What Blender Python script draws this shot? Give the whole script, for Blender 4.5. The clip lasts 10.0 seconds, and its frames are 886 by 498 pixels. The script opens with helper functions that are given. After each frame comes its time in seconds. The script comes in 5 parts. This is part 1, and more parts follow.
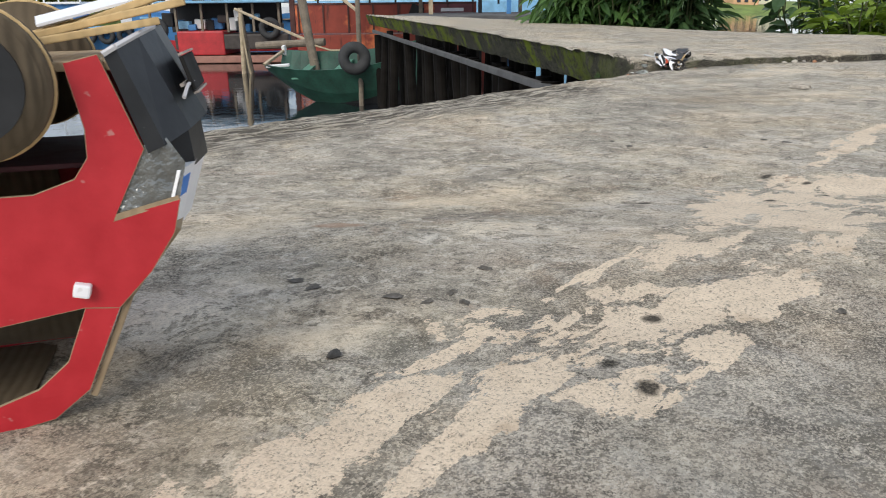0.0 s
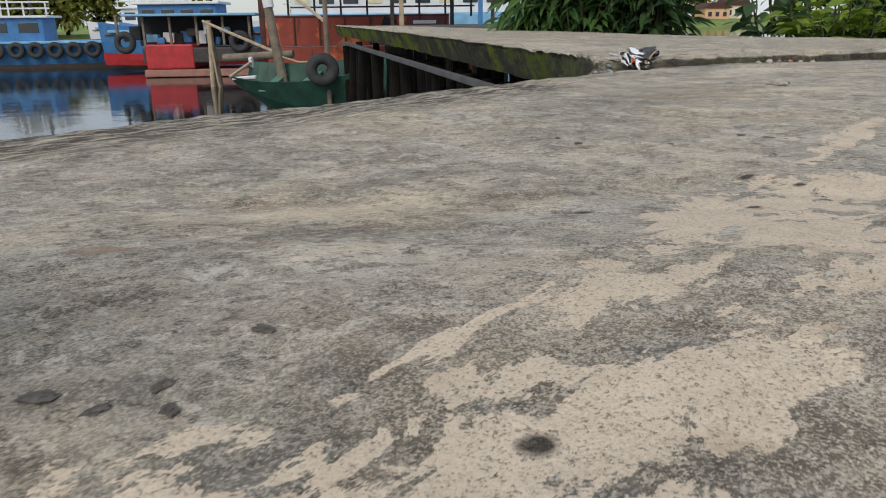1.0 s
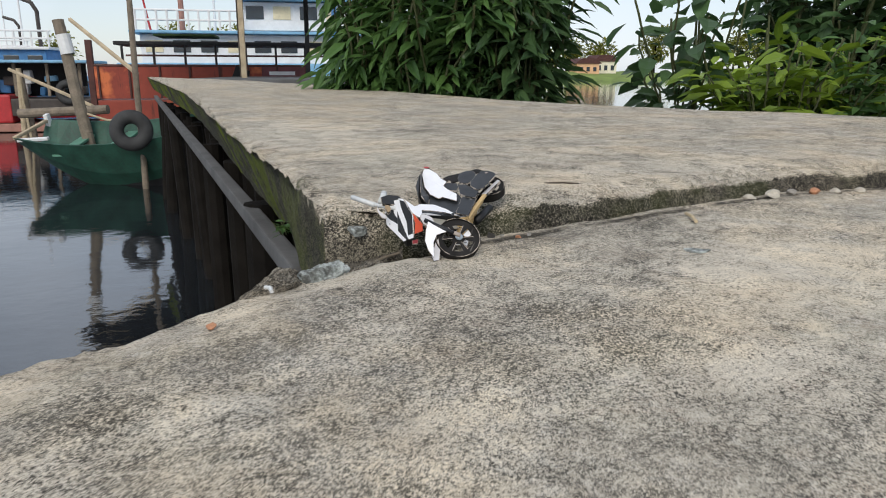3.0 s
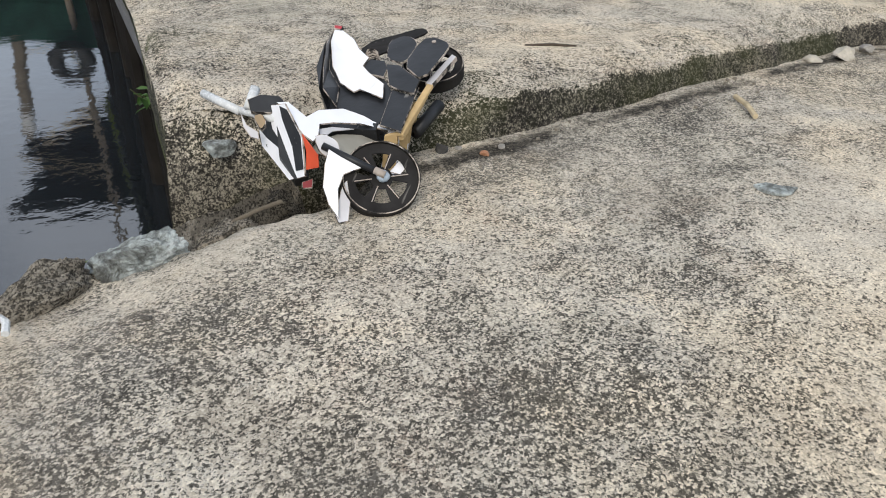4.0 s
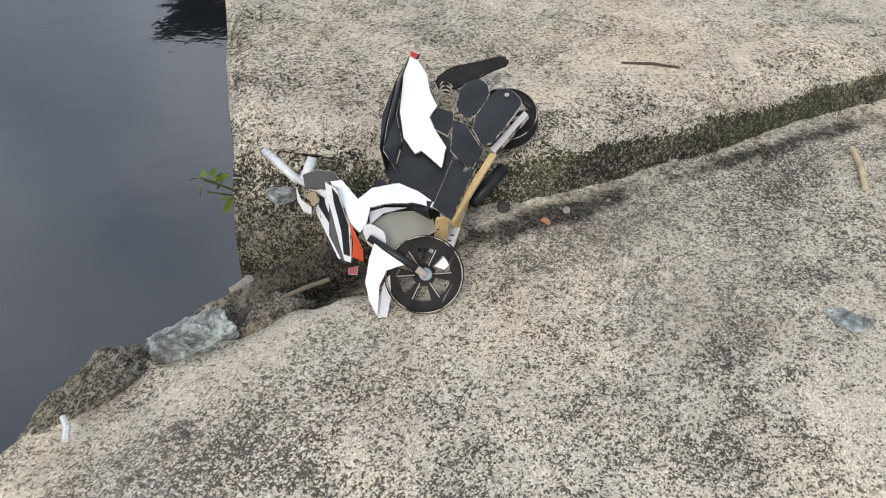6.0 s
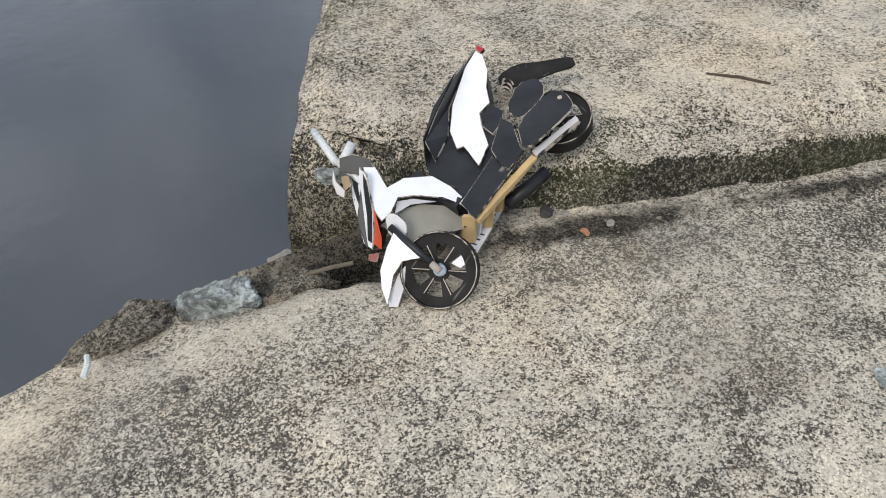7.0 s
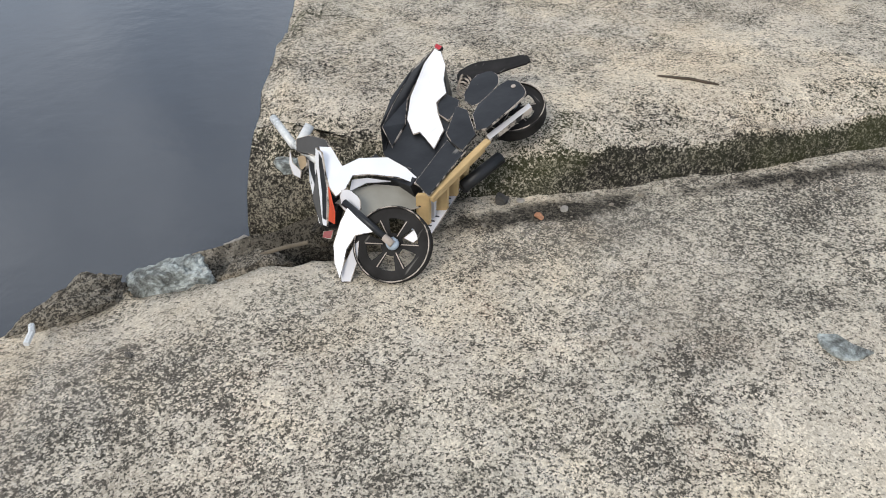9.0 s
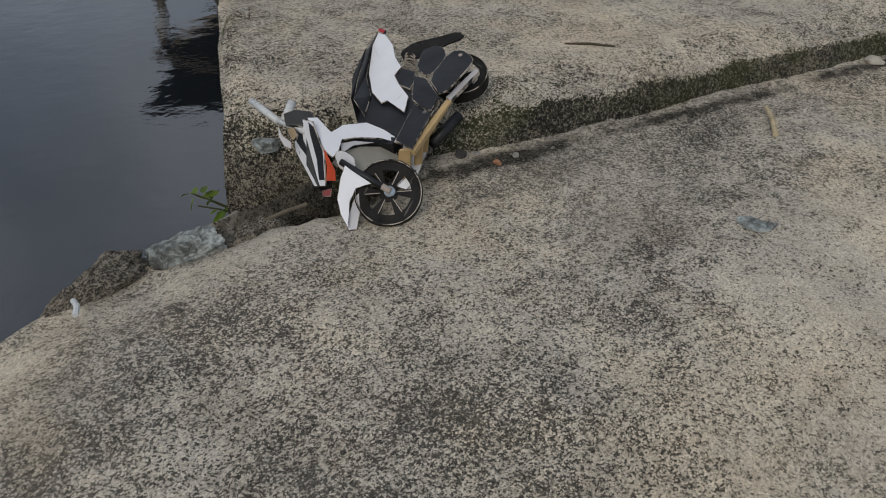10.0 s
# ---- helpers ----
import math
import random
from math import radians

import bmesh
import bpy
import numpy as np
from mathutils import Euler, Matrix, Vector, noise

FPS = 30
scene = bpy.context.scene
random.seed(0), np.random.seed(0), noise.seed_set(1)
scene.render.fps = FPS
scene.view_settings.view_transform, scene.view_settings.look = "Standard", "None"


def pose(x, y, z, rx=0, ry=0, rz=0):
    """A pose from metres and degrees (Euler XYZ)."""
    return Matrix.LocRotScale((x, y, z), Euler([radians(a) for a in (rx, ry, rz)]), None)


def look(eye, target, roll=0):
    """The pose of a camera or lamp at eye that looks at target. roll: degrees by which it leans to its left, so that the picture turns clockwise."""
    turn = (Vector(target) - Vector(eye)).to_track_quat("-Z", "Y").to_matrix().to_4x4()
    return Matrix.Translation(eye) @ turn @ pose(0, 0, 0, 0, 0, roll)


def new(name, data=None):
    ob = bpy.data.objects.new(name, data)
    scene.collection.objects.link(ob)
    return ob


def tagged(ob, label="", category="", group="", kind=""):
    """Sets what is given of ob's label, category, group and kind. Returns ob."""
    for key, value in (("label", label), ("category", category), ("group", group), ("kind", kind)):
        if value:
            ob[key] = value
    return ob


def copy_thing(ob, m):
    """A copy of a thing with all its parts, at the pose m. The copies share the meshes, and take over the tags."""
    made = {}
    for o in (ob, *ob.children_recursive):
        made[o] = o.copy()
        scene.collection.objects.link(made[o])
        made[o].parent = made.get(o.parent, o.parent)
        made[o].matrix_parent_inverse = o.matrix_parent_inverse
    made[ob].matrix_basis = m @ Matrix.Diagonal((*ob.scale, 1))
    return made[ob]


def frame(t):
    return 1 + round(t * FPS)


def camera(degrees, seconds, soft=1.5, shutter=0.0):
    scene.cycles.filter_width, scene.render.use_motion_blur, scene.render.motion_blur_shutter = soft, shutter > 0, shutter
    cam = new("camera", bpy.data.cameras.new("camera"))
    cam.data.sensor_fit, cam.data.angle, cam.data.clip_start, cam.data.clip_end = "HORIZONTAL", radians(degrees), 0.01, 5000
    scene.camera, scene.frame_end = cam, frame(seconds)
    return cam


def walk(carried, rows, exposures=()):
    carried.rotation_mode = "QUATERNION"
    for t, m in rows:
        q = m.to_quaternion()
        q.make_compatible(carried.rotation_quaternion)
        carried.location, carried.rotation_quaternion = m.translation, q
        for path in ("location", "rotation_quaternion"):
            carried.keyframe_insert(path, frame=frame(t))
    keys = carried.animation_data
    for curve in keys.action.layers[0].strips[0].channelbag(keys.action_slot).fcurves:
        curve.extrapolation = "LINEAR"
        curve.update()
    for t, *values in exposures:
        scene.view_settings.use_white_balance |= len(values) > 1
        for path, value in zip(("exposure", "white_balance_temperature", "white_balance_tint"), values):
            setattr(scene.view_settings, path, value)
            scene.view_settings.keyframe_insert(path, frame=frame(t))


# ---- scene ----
cam = camera(63.5, 10.0, soft=1.0, shutter=0.08)

PATH = [
    (0, (0.402, 0.726, 0.275), (0.336, 2.619, -0.365), -0.6),
    (0.5, (0.462, 0.862, 0.234), (0.423, 2.764, -0.384), -0.6),
    (1, (0.514, 1.009, 0.196), (0.507, 2.915, -0.409), -0.7),
    (1.5, (0.635, 1.308, 0.193), (0.693, 3.216, -0.406), -0.8),
    (2, (0.836, 1.91, 0.194), (1.022, 3.807, -0.41), -0.8),
    (2.5, (1.02, 2.616, 0.214), (1.282, 4.538, -0.275), -0.7),
    (2.7, (1.092, 2.863, 0.226), (1.367, 4.796, -0.207), -0.4),
    (3.8, (1.287, 3.509, 0.223), (1.663, 5.269, -0.647), 1.0),
    (4, (1.28, 3.537, 0.233), (1.653, 5.244, -0.741), 1.0),
    (4.5, (1.278, 3.603, 0.251), (1.646, 5.263, -0.804), 1.2),
    (5, (1.281, 3.611, 0.274), (1.623, 5.255, -0.811), 1.0),
    (5.5, (1.313, 3.613, 0.353), (1.527, 5.152, -0.907), 0.7),
    (6, (1.344, 3.64, 0.386), (1.374, 5.13, -0.947), 0.5),
    (6.2, (1.362, 3.638, 0.397), (1.308, 5.113, -0.953), 0.1),
    (7.3, (1.455, 3.668, 0.383), (1.056, 5.091, -0.965), -1.9),
    (7.5, (1.473, 3.678, 0.382), (1.057, 5.094, -0.968), -1.3),
    (8, (1.493, 3.684, 0.347), (1.052, 5.103, -0.991), -1.1),
    (8.5, (1.468, 3.663, 0.347), (1.035, 5.11, -0.963), -0.8),
    (9, (1.457, 3.615, 0.341), (1.146, 5.168, -0.881), -0.5),
    (9.5, (1.404, 3.55, 0.358), (1.301, 5.143, -0.846), -0.0),
    (10, (1.364, 3.499, 0.341), (1.427, 5.114, -0.837), 0.1),
]
EXPOSURES = [(0.0, 0.25), (0.5, -0.07), (1.0, -0.14), (2.0, -0.17), (2.5, -0.03), (3.8, 0.25), (5.0, 0.36), (7.5, 0.24), (9.0, 0.31), (9.6, 0.4), (9.8, 0.04), (10.0, -0.68)]
walk(cam, [(t, look(e, g, r)) for t, e, g, r in PATH], EXPOSURES)

# ---- light ----
SUN_EL, SUN_AZ = 38.0, 200.0
world = bpy.data.worlds.new("sky")
scene.world = world
world.use_nodes = True
wn, wl = world.node_tree.nodes, world.node_tree.links
sky = wn.new("ShaderNodeTexSky")
sky.sky_type = "NISHITA"
sky.sun_disc = False
sky.sun_elevation, sky.sun_rotation = radians(SUN_EL), radians(SUN_AZ)
sky.dust_density, sky.air_density = 0.8, 1.0
wc = wn.new("ShaderNodeTexCoord")
cloud = wn.new("ShaderNodeTexNoise")
cloud.inputs["Scale"].default_value, cloud.inputs["Detail"].default_value = 2.2, 6.0
wl.new(wc.outputs["Generated"], cloud.inputs["Vector"])
cover = wn.new("ShaderNodeMapRange")
cover.inputs["From Min"].default_value, cover.inputs["From Max"].default_value = 0.42, 0.68
cover.inputs["To Min"].default_value, cover.inputs["To Max"].default_value = 0.45, 0.95
wl.new(cloud.outputs["Fac"], cover.inputs["Value"])
veil = wn.new("ShaderNodeMix")
veil.data_type = "RGBA"
veil.inputs[7].default_value = (8.4, 9.1, 10.3, 1)
wl.new(cover.outputs[0], veil.inputs["Factor"])
wl.new(sky.outputs[0], veil.inputs[6])
wl.new(veil.outputs[2], wn["Background"].inputs[0])
wn["Background"].inputs[1].default_value = 0.1
sun = new("sun", bpy.data.lights.new("sun", "SUN"))
sun.data.energy, sun.data.angle, sun.data.color = 1.7, radians(28), (1.0, 0.93, 0.82)
sd = Vector((math.sin(radians(SUN_AZ)) * math.cos(radians(SUN_EL)), math.cos(radians(SUN_AZ)) * math.cos(radians(SUN_EL)), math.sin(radians(SUN_EL))))
sun.matrix_world = look(sd * 50, (0, 0, 0))
scene.view_settings.exposure = 0.0


# ---- materials ----
class Mat:
    """A node material under construction, with short ways to add nodes."""

    def __init__(self, name, rough=0.8, metal=0.0, spec=0.5):
        self.m = bpy.data.materials.new(name)
        self.m.use_nodes = True
        self.t = self.m.node_tree
        self.b = self.t.nodes["Principled BSDF"]
        self.b.inputs["Roughness"].default_value = rough
        self.b.inputs["Metallic"].default_value = metal
        self.b.inputs["Specular IOR Level"].default_value = spec
        self.co = self.add("ShaderNodeTexCoord").outputs["Object"]

    def add(self, kind, **props):
        n = self.t.nodes.new(kind)
        for k, v in props.items():
            setattr(n, k, v)
        return n

    def put(self, socket, v):
        if isinstance(v, bpy.types.NodeSocket):
            self.t.links.new(v, socket)
        else:
            socket.default_value = v

    def noise(self, scale, detail=4.0, rough=0.55, co=None, warp=0.0):
        n = self.add("ShaderNodeTexNoise")
        self.put(n.inputs["Vector"], co or self.co)
        n.inputs["Scale"].default_value, n.inputs["Detail"].default_value = scale, detail
        n.inputs["Roughness"].default_value, n.inputs["Distortion"].default_value = rough, warp
        return n.outputs["Fac"]

    def cells(self, scale, co=None):
        n = self.add("ShaderNodeTexVoronoi")
        self.put(n.inputs["Vector"], co or self.co)
        n.inputs["Scale"].default_value = scale
        return n

    def stretch(self, sx, sy, sz, rz=0.0):
        """Coordinates turned by rz about z, then scaled."""
        r = self.add("ShaderNodeVectorRotate", rotation_type="Z_AXIS")
        self.put(r.inputs["Vector"], self.co)
        r.inputs["Angle"].default_value = radians(rz)
        q = self.add("ShaderNodeVectorMath", operation="MULTIPLY")
        self.put(q.inputs[0], r.outputs[0])
        q.inputs[1].default_value = (sx, sy, sz)
        return q.outputs[0]

    def ramp(self, fac, stops):
        n = self.add("ShaderNodeValToRGB")
        self.put(n.inputs[0], fac)
        el = n.color_ramp.elements
        while len(el) < len(stops):
            el.new(0.5)
        for e, (p, c) in zip(el, stops):
            e.position = p
            e.color = (c, c, c, 1) if isinstance(c, (int, float)) else (*c, 1)
        return n.outputs[0]

    def mix(self, fac, a, b, mode="MIX"):
        n = self.add("ShaderNodeMix", data_type="RGBA", blend_type=mode)
        self.put(n.inputs["Factor"], fac)
        for s, v in ((n.inputs[6], a), (n.inputs[7], b)):
            self.put(s, (*v, 1) if isinstance(v, tuple) and len(v) == 3 else v)
        return n.outputs[2]

    def math(self, op, a, b=0.0, c=0.0):
        n = self.add("ShaderNodeMath", operation=op)
        for s, v in zip(n.inputs, (a, b, c)):
            self.put(s, v)
        return n.outputs[0]

    def color(self, c):
        self.put(self.b.inputs["Base Color"], (*c, 1) if isinstance(c, tuple) else c)
        return self

    def rough(self, r):
        self.put(self.b.inputs["Roughness"], r)
        return self

    def bump(self, height, dist=0.002, strength=1.0):
        n = self.add("ShaderNodeBump")
        self.put(n.inputs["Height"], height)
        n.inputs["Distance"].default_value, n.inputs["Strength"].default_value = dist, strength
        self.put(self.b.inputs["Normal"], n.outputs[0])
        return self

    def blob(self, x, y, rx, ry, deg):
        """1 at the centre of an ellipse on the ground, 0 at its rim, negative outside."""
        d = self.add("ShaderNodeVectorMath", operation="SUBTRACT")
        self.put(d.inputs[0], self.co)
        d.inputs[1].default_value = (x, y, 0)
        r = self.add("ShaderNodeVectorRotate", rotation_type="Z_AXIS")
        self.put(r.inputs["Vector"], d.outputs[0])
        r.inputs["Angle"].default_value = radians(-deg)
        q = self.add("ShaderNodeVectorMath", operation="MULTIPLY")
        self.put(q.inputs[0], r.outputs[0])
        q.inputs[1].default_value = (1 / rx, 1 / ry, 0)
        l = self.add("ShaderNodeVectorMath", operation="LENGTH")
        self.put(l.inputs[0], q.outputs[0])
        return self.math("MAXIMUM", self.math("SUBTRACT", 1.0, l.outputs["Value"]), -1.5)


def plain(name, c, rough=0.7, vary=0.25, scale=8.0, metal=0.0, bump=0.0, spec=0.5):
    """A worn coat of one colour: mottled at two scales, a little relief."""
    m = Mat(name, rough, metal, spec)
    a, b = m.noise(scale, 5), m.noise(scale * 9, 4)
    f = m.math("ADD", m.math("MULTIPLY", a, 0.65), m.math("MULTIPLY", b, 0.35))
    lo, hi = tuple(v * (1 - vary) for v in c), tuple(min(1, v * (1 + vary)) for v in c)
    m.color(m.ramp(f, [(0.3, lo), (0.7, hi)]))
    m.rough(m.ramp(b, [(0.3, max(0.02, rough - 0.1)), (0.7, min(1, rough + 0.1))]))
    if bump:
        m.bump(f, bump)
    return m.m


def concrete(name, spill=(), pale=(), dark=(), rust=(), soil=(), soiled=0.78, moss_shade=False, ripple=False, rough_y=None, cream=0.0):
    """Weathered sandy concrete: clumped pale sand, dark pits, broad stains, spilled mortar."""
    m = Mat(name, 0.92, spec=0.2)
    big, blot = m.noise(1.1, 4, 0.6), m.noise(7, 5, 0.62)
    mott = m.noise(21, 6, 0.66, None, 0.3)
    grains = m.add("ShaderNodeSeparateColor")
    m.put(grains.inputs[0], m.cells(850).outputs["Color"])
    grit = m.math("ADD", m.noise(260, 5, 0.78), m.math("MULTIPLY", m.math("SUBTRACT", grains.outputs[0], 0.5), 0.3))
    xyz = m.add("ShaderNodeSeparateXYZ")
    m.put(xyz.inputs[0], m.co)

    def field(spots, ragged, soft):
        """Union of ellipses with a ragged rim."""
        f = None
        for p in spots:
            e = m.blob(*p)
            f = e if f is None else m.math("MAXIMUM", f, e)
        f = m.math("ADD", f, m.math("MULTIPLY", m.math("SUBTRACT", m.noise(30, 7, 0.7), 0.5), ragged))
        return m.ramp(f, [(0.12, 0.0), (0.12 + soft, 1.0)])

    tone = m.math("ADD", m.math("MULTIPLY", big, 0.3), m.math("ADD", m.math("MULTIPLY", blot, 0.36), m.math("MULTIPLY", mott, 0.34)))
    base = m.ramp(tone, [(0.41, (0.185, 0.165, 0.132)), (0.47, (0.315, 0.28, 0.225)), (0.53, (0.415, 0.37, 0.298)), (0.6, (0.58, 0.513, 0.41))])
    base = m.mix(cream, base, m.mix(blot, (0.5, 0.42, 0.32), (0.74, 0.64, 0.5))) if cream else base
    # warm, greenish and rusty areas
    base = m.mix(m.ramp(m.noise(2.4, 5, 0.62), [(0.5, 0.0), (0.63, 0.4)]), base, (0.44, 0.35, 0.275))
    base = m.mix(m.ramp(m.noise(3.3, 5, 0.65, m.stretch(1, 1, 1, 40)), [(0.53, 0.0), (0.66, 0.42)]), base, (0.27, 0.275, 0.2))
    base = m.mix(m.ramp(m.noise(8, 6, 0.7), [(0.57, 0.0), (0.66, 0.5)]), base, (0.31, 0.195, 0.13))
    # crisp flakes of worn skin, thin films of dried cement, pale chips and dark ones
    base = m.mix(m.ramp(m.noise(9, 10, 0.76, m.stretch(1, 0.75, 1, 20), 0.4), [(0.47, 0.34), (0.49, 0.0)]), base, (0.15, 0.135, 0.11))
    base = m.mix(m.ramp(m.noise(11, 10, 0.76, m.stretch(0.8, 1, 1, 75), 0.4), [(0.53, 0.0), (0.55, 0.36)]), base, (0.62, 0.55, 0.44))
    base = m.mix(m.ramp(m.noise(4.2, 9, 0.7, m.stretch(0.8, 1.3, 1, 35), 0.4), [(0.55, 0.0), (0.575, 0.42)]), base, (0.63, 0.59, 0.52))
    base = m.mix(m.ramp(m.noise(34, 8, 0.72, None, 0.5), [(0.56, 0.0), (0.58, 0.55)]), base, (0.7, 0.64, 0.54))
    base = m.mix(m.ramp(m.noise(29, 8, 0.74, m.stretch(1, 0.8, 1, 70), 0.5), [(0.425, 0.75), (0.45, 0.0)]), base, (0.12, 0.105, 0.085))
    base = m.mix(m.ramp(m.noise(95, 6, 0.74, m.stretch(0.8, 1, 1, 15), 0.4), [(0.4, 0.75), (0.43, 0.0)]), base, (0.09, 0.08, 0.066))
    base = m.mix(m.ramp(m.noise(80, 6, 0.74, m.stretch(1, 0.8, 1, 50), 0.4), [(0.575, 0.0), (0.6, 0.6)]), base, (0.72, 0.66, 0.56))
    # clumps of sand grains and open pits, strongest on the unworn parts
    if rough_y:
        zone = m.add("ShaderNodeMapRange")
        m.put(zone.inputs["Value"], xyz.outputs["Y"])
        zone.inputs["From Min"].default_value, zone.inputs["From Max"].default_value = rough_y
        zone.inputs["To Min"].default_value, zone.inputs["To Max"].default_value = 0.55, 1.0
        zone = m.math("MULTIPLY", zone.outputs[0], m.ramp(m.noise(1.9, 4, 0.6), [(0.4, 0.5), (0.56, 1.0)]))
    else:
        zone = 0.85
    clump = m.math("MULTIPLY", m.math("SUBTRACT", m.noise(50, 6, 0.72, m.stretch(0.55, 1.2, 1, -47), 0.3), 0.5), 0.36)
    clump = m.math("ADD", clump, m.math("MULTIPLY", m.math("SUBTRACT", m.noise(4.6, 4, 0.6), 0.5), 0.24))
    clump = m.math("ADD", clump, m.math("MULTIPLY", m.math("SUBTRACT", m.noise(14, 7, 0.7, m.stretch(1, 1, 1, 25)), 0.5), 0.34))
    if dark:
        dm = field(dark, 1.4, 0.5)
        base = m.mix(m.math("MULTIPLY", dm, 0.4), base, (0.16, 0.147, 0.125))
        clump = m.math("SUBTRACT", clump, m.math("MULTIPLY", dm, 0.05))
    if pale:
        pm = field(pale, 1.6, 0.5)
        base = m.mix(m.math("MULTIPLY", pm, 0.55), base, m.mix(mott, (0.46, 0.4, 0.31), (0.74, 0.66, 0.53)))
        clump = m.math("ADD", clump, m.math("MULTIPLY", pm, 0.06))
    s = m.math("ADD", grit, clump)
    light = m.math("MULTIPLY", zone, m.ramp(s, [(0.485, 0.0), (0.51, 0.9)]))
    pit = m.math("MULTIPLY", zone, m.ramp(s, [(0.405, 0.95), (0.43, 0.0)]))
    base = m.mix(light, base, m.mix(grains.outputs[1], (0.46, 0.4, 0.31), (0.82, 0.74, 0.6)))
    base = m.mix(pit, base, m.mix(grains.outputs[1], (0.035, 0.031, 0.025), (0.13, 0.118, 0.095)))
    # broad brown, grey and pale areas over the grains
    base = m.mix(1.0, base, m.ramp(m.noise(3.0, 6, 0.66, m.stretch(1, 1, 1, 65)), [(0.4, (0.88, 0.89, 0.9)), (0.48, (1.0, 1.0, 1.01)), (0.53, (1.04, 1.02, 0.99)), (0.62, (1.12, 1.06, 0.98))]), "MULTIPLY")
    base = m.mix(1.0, base, m.ramp(m.noise(13, 6, 0.66, m.stretch(1, 1, 1, 25)), [(0.38, (0.9, 0.89, 0.88)), (0.5, (1.0, 1.0, 1.0)), (0.62, (1.1, 1.09, 1.07))]), "MULTIPLY")
    if rust:
        base = m.mix(m.math("MULTIPLY", field(rust, 1.2, 0.3), 0.6), base, (0.36, 0.22, 0.14))
    if spill:
        # mortar spilled in strokes: the strokes' rims wander, then break up into grains
        drift = m.add("ShaderNodeTexNoise")
        m.put(drift.inputs["Vector"], m.stretch(0.55, 1.0, 1, -48))
        drift.inputs["Scale"].default_value, drift.inputs["Detail"].default_value = 15, 7
        drift.inputs["Roughness"].default_value = 0.66
        shift = m.add("ShaderNodeVectorMath", operation="MULTIPLY_ADD")
        m.put(shift.inputs[0], drift.outputs["Color"])
        shift.inputs[1].default_value = (0.1, 0.1, 0)
        still = m.co
        off = m.add("ShaderNodeVectorMath", operation="SUBTRACT")
        m.put(off.inputs[0], still)
        off.inputs[1].default_value = (0.05, 0.05, 0)
        m.put(shift.inputs[2], off.outputs[0])
        m.co = shift.outputs[0]
        f = None
        for x0, y0, x1, y1, r in spill:
            l = math.hypot(x1 - x0, y1 - y0)
            e = m.blob((x0 + x1) / 2, (y0 + y1) / 2, l / 2 + r * 1.1, r * 1.25, math.degrees(math.atan2(y1 - y0, x1 - x0)))
            f = e if f is None else m.math("MAXIMUM", f, e)
        m.co = still
        holes = m.ramp(m.noise(17, 7, 0.66, m.stretch(0.5, 1.0, 1, -48), 0.4), [(0.42, 1.0), (0.46, 0.0)])
        f = m.math("SUBTRACT", f, m.math("MULTIPLY", holes, 0.8))
        f = m.math("ADD", f, m.math("MULTIPLY", m.math("SUBTRACT", m.noise(45, 8, 0.76), 0.5), 1.5))
        sm = m.ramp(f, [(0.1, 0.0), (0.125, 1.0)])
        sm = m.math("MULTIPLY", sm, m.ramp(grit, [(0.3, 0.2), (0.38, 1.0)]))
        tan = m.mix(mott, (0.62, 0.5, 0.365), (0.86, 0.72, 0.55))
        tan = m.mix(m.ramp(grit, [(0.4, 0.4), (0.5, 0.0)]), tan, (0.4, 0.32, 0.235))
        tan = m.mix(m.ramp(m.noise(9, 6, 0.65), [(0.58, 0.0), (0.67, 0.5)]), tan, (0.45, 0.33, 0.22))
        base = m.mix(sm, base, tan)
    if soil:
        base = m.mix(m.math("MULTIPLY", field(soil, 2.2, 0.5), soiled), base, m.mix(m.ramp(s, [(0.46, 0.0), (0.6, 1.0)]), (0.016, 0.014, 0.011), (0.1, 0.088, 0.068)))
    if moss_shade:
        # Dark deposits, and shade painted into steep and left faces by their normal.
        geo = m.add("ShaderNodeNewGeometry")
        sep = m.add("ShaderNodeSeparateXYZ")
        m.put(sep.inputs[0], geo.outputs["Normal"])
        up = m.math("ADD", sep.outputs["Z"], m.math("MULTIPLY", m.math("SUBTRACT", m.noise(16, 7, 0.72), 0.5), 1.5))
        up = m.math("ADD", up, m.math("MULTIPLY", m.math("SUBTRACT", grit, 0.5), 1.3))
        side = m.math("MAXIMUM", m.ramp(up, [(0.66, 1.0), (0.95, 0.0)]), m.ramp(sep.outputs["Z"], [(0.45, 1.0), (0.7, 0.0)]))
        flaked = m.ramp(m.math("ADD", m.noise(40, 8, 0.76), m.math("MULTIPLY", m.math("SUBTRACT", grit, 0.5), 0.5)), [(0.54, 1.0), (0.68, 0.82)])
        grime_shade = m.math("MULTIPLY", side, flaked)
        base = m.mix(m.math("MULTIPLY", grime_shade, 0.96), base, m.mix(m.ramp(s, [(0.46, 0.0), (0.57, 0.22), (0.63, 1.0)]), (0.009, 0.008, 0.0065), (0.19, 0.17, 0.13)))
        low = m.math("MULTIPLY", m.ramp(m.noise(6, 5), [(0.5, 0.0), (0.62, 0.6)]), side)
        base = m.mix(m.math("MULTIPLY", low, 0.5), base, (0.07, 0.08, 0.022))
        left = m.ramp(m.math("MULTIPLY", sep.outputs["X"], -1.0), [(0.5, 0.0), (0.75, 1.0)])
        g = m.math("ADD", m.math("MULTIPLY", m.noise(2.3, 3), 0.55), m.math("MULTIPLY", m.noise(17, 8, 0.75), 0.45))
        near = m.add("ShaderNodeMapRange")
        m.put(near.inputs["Value"], xyz.outputs["Y"])
        near.inputs["From Min"].default_value, near.inputs["From Max"].default_value = 4.45, 5.3
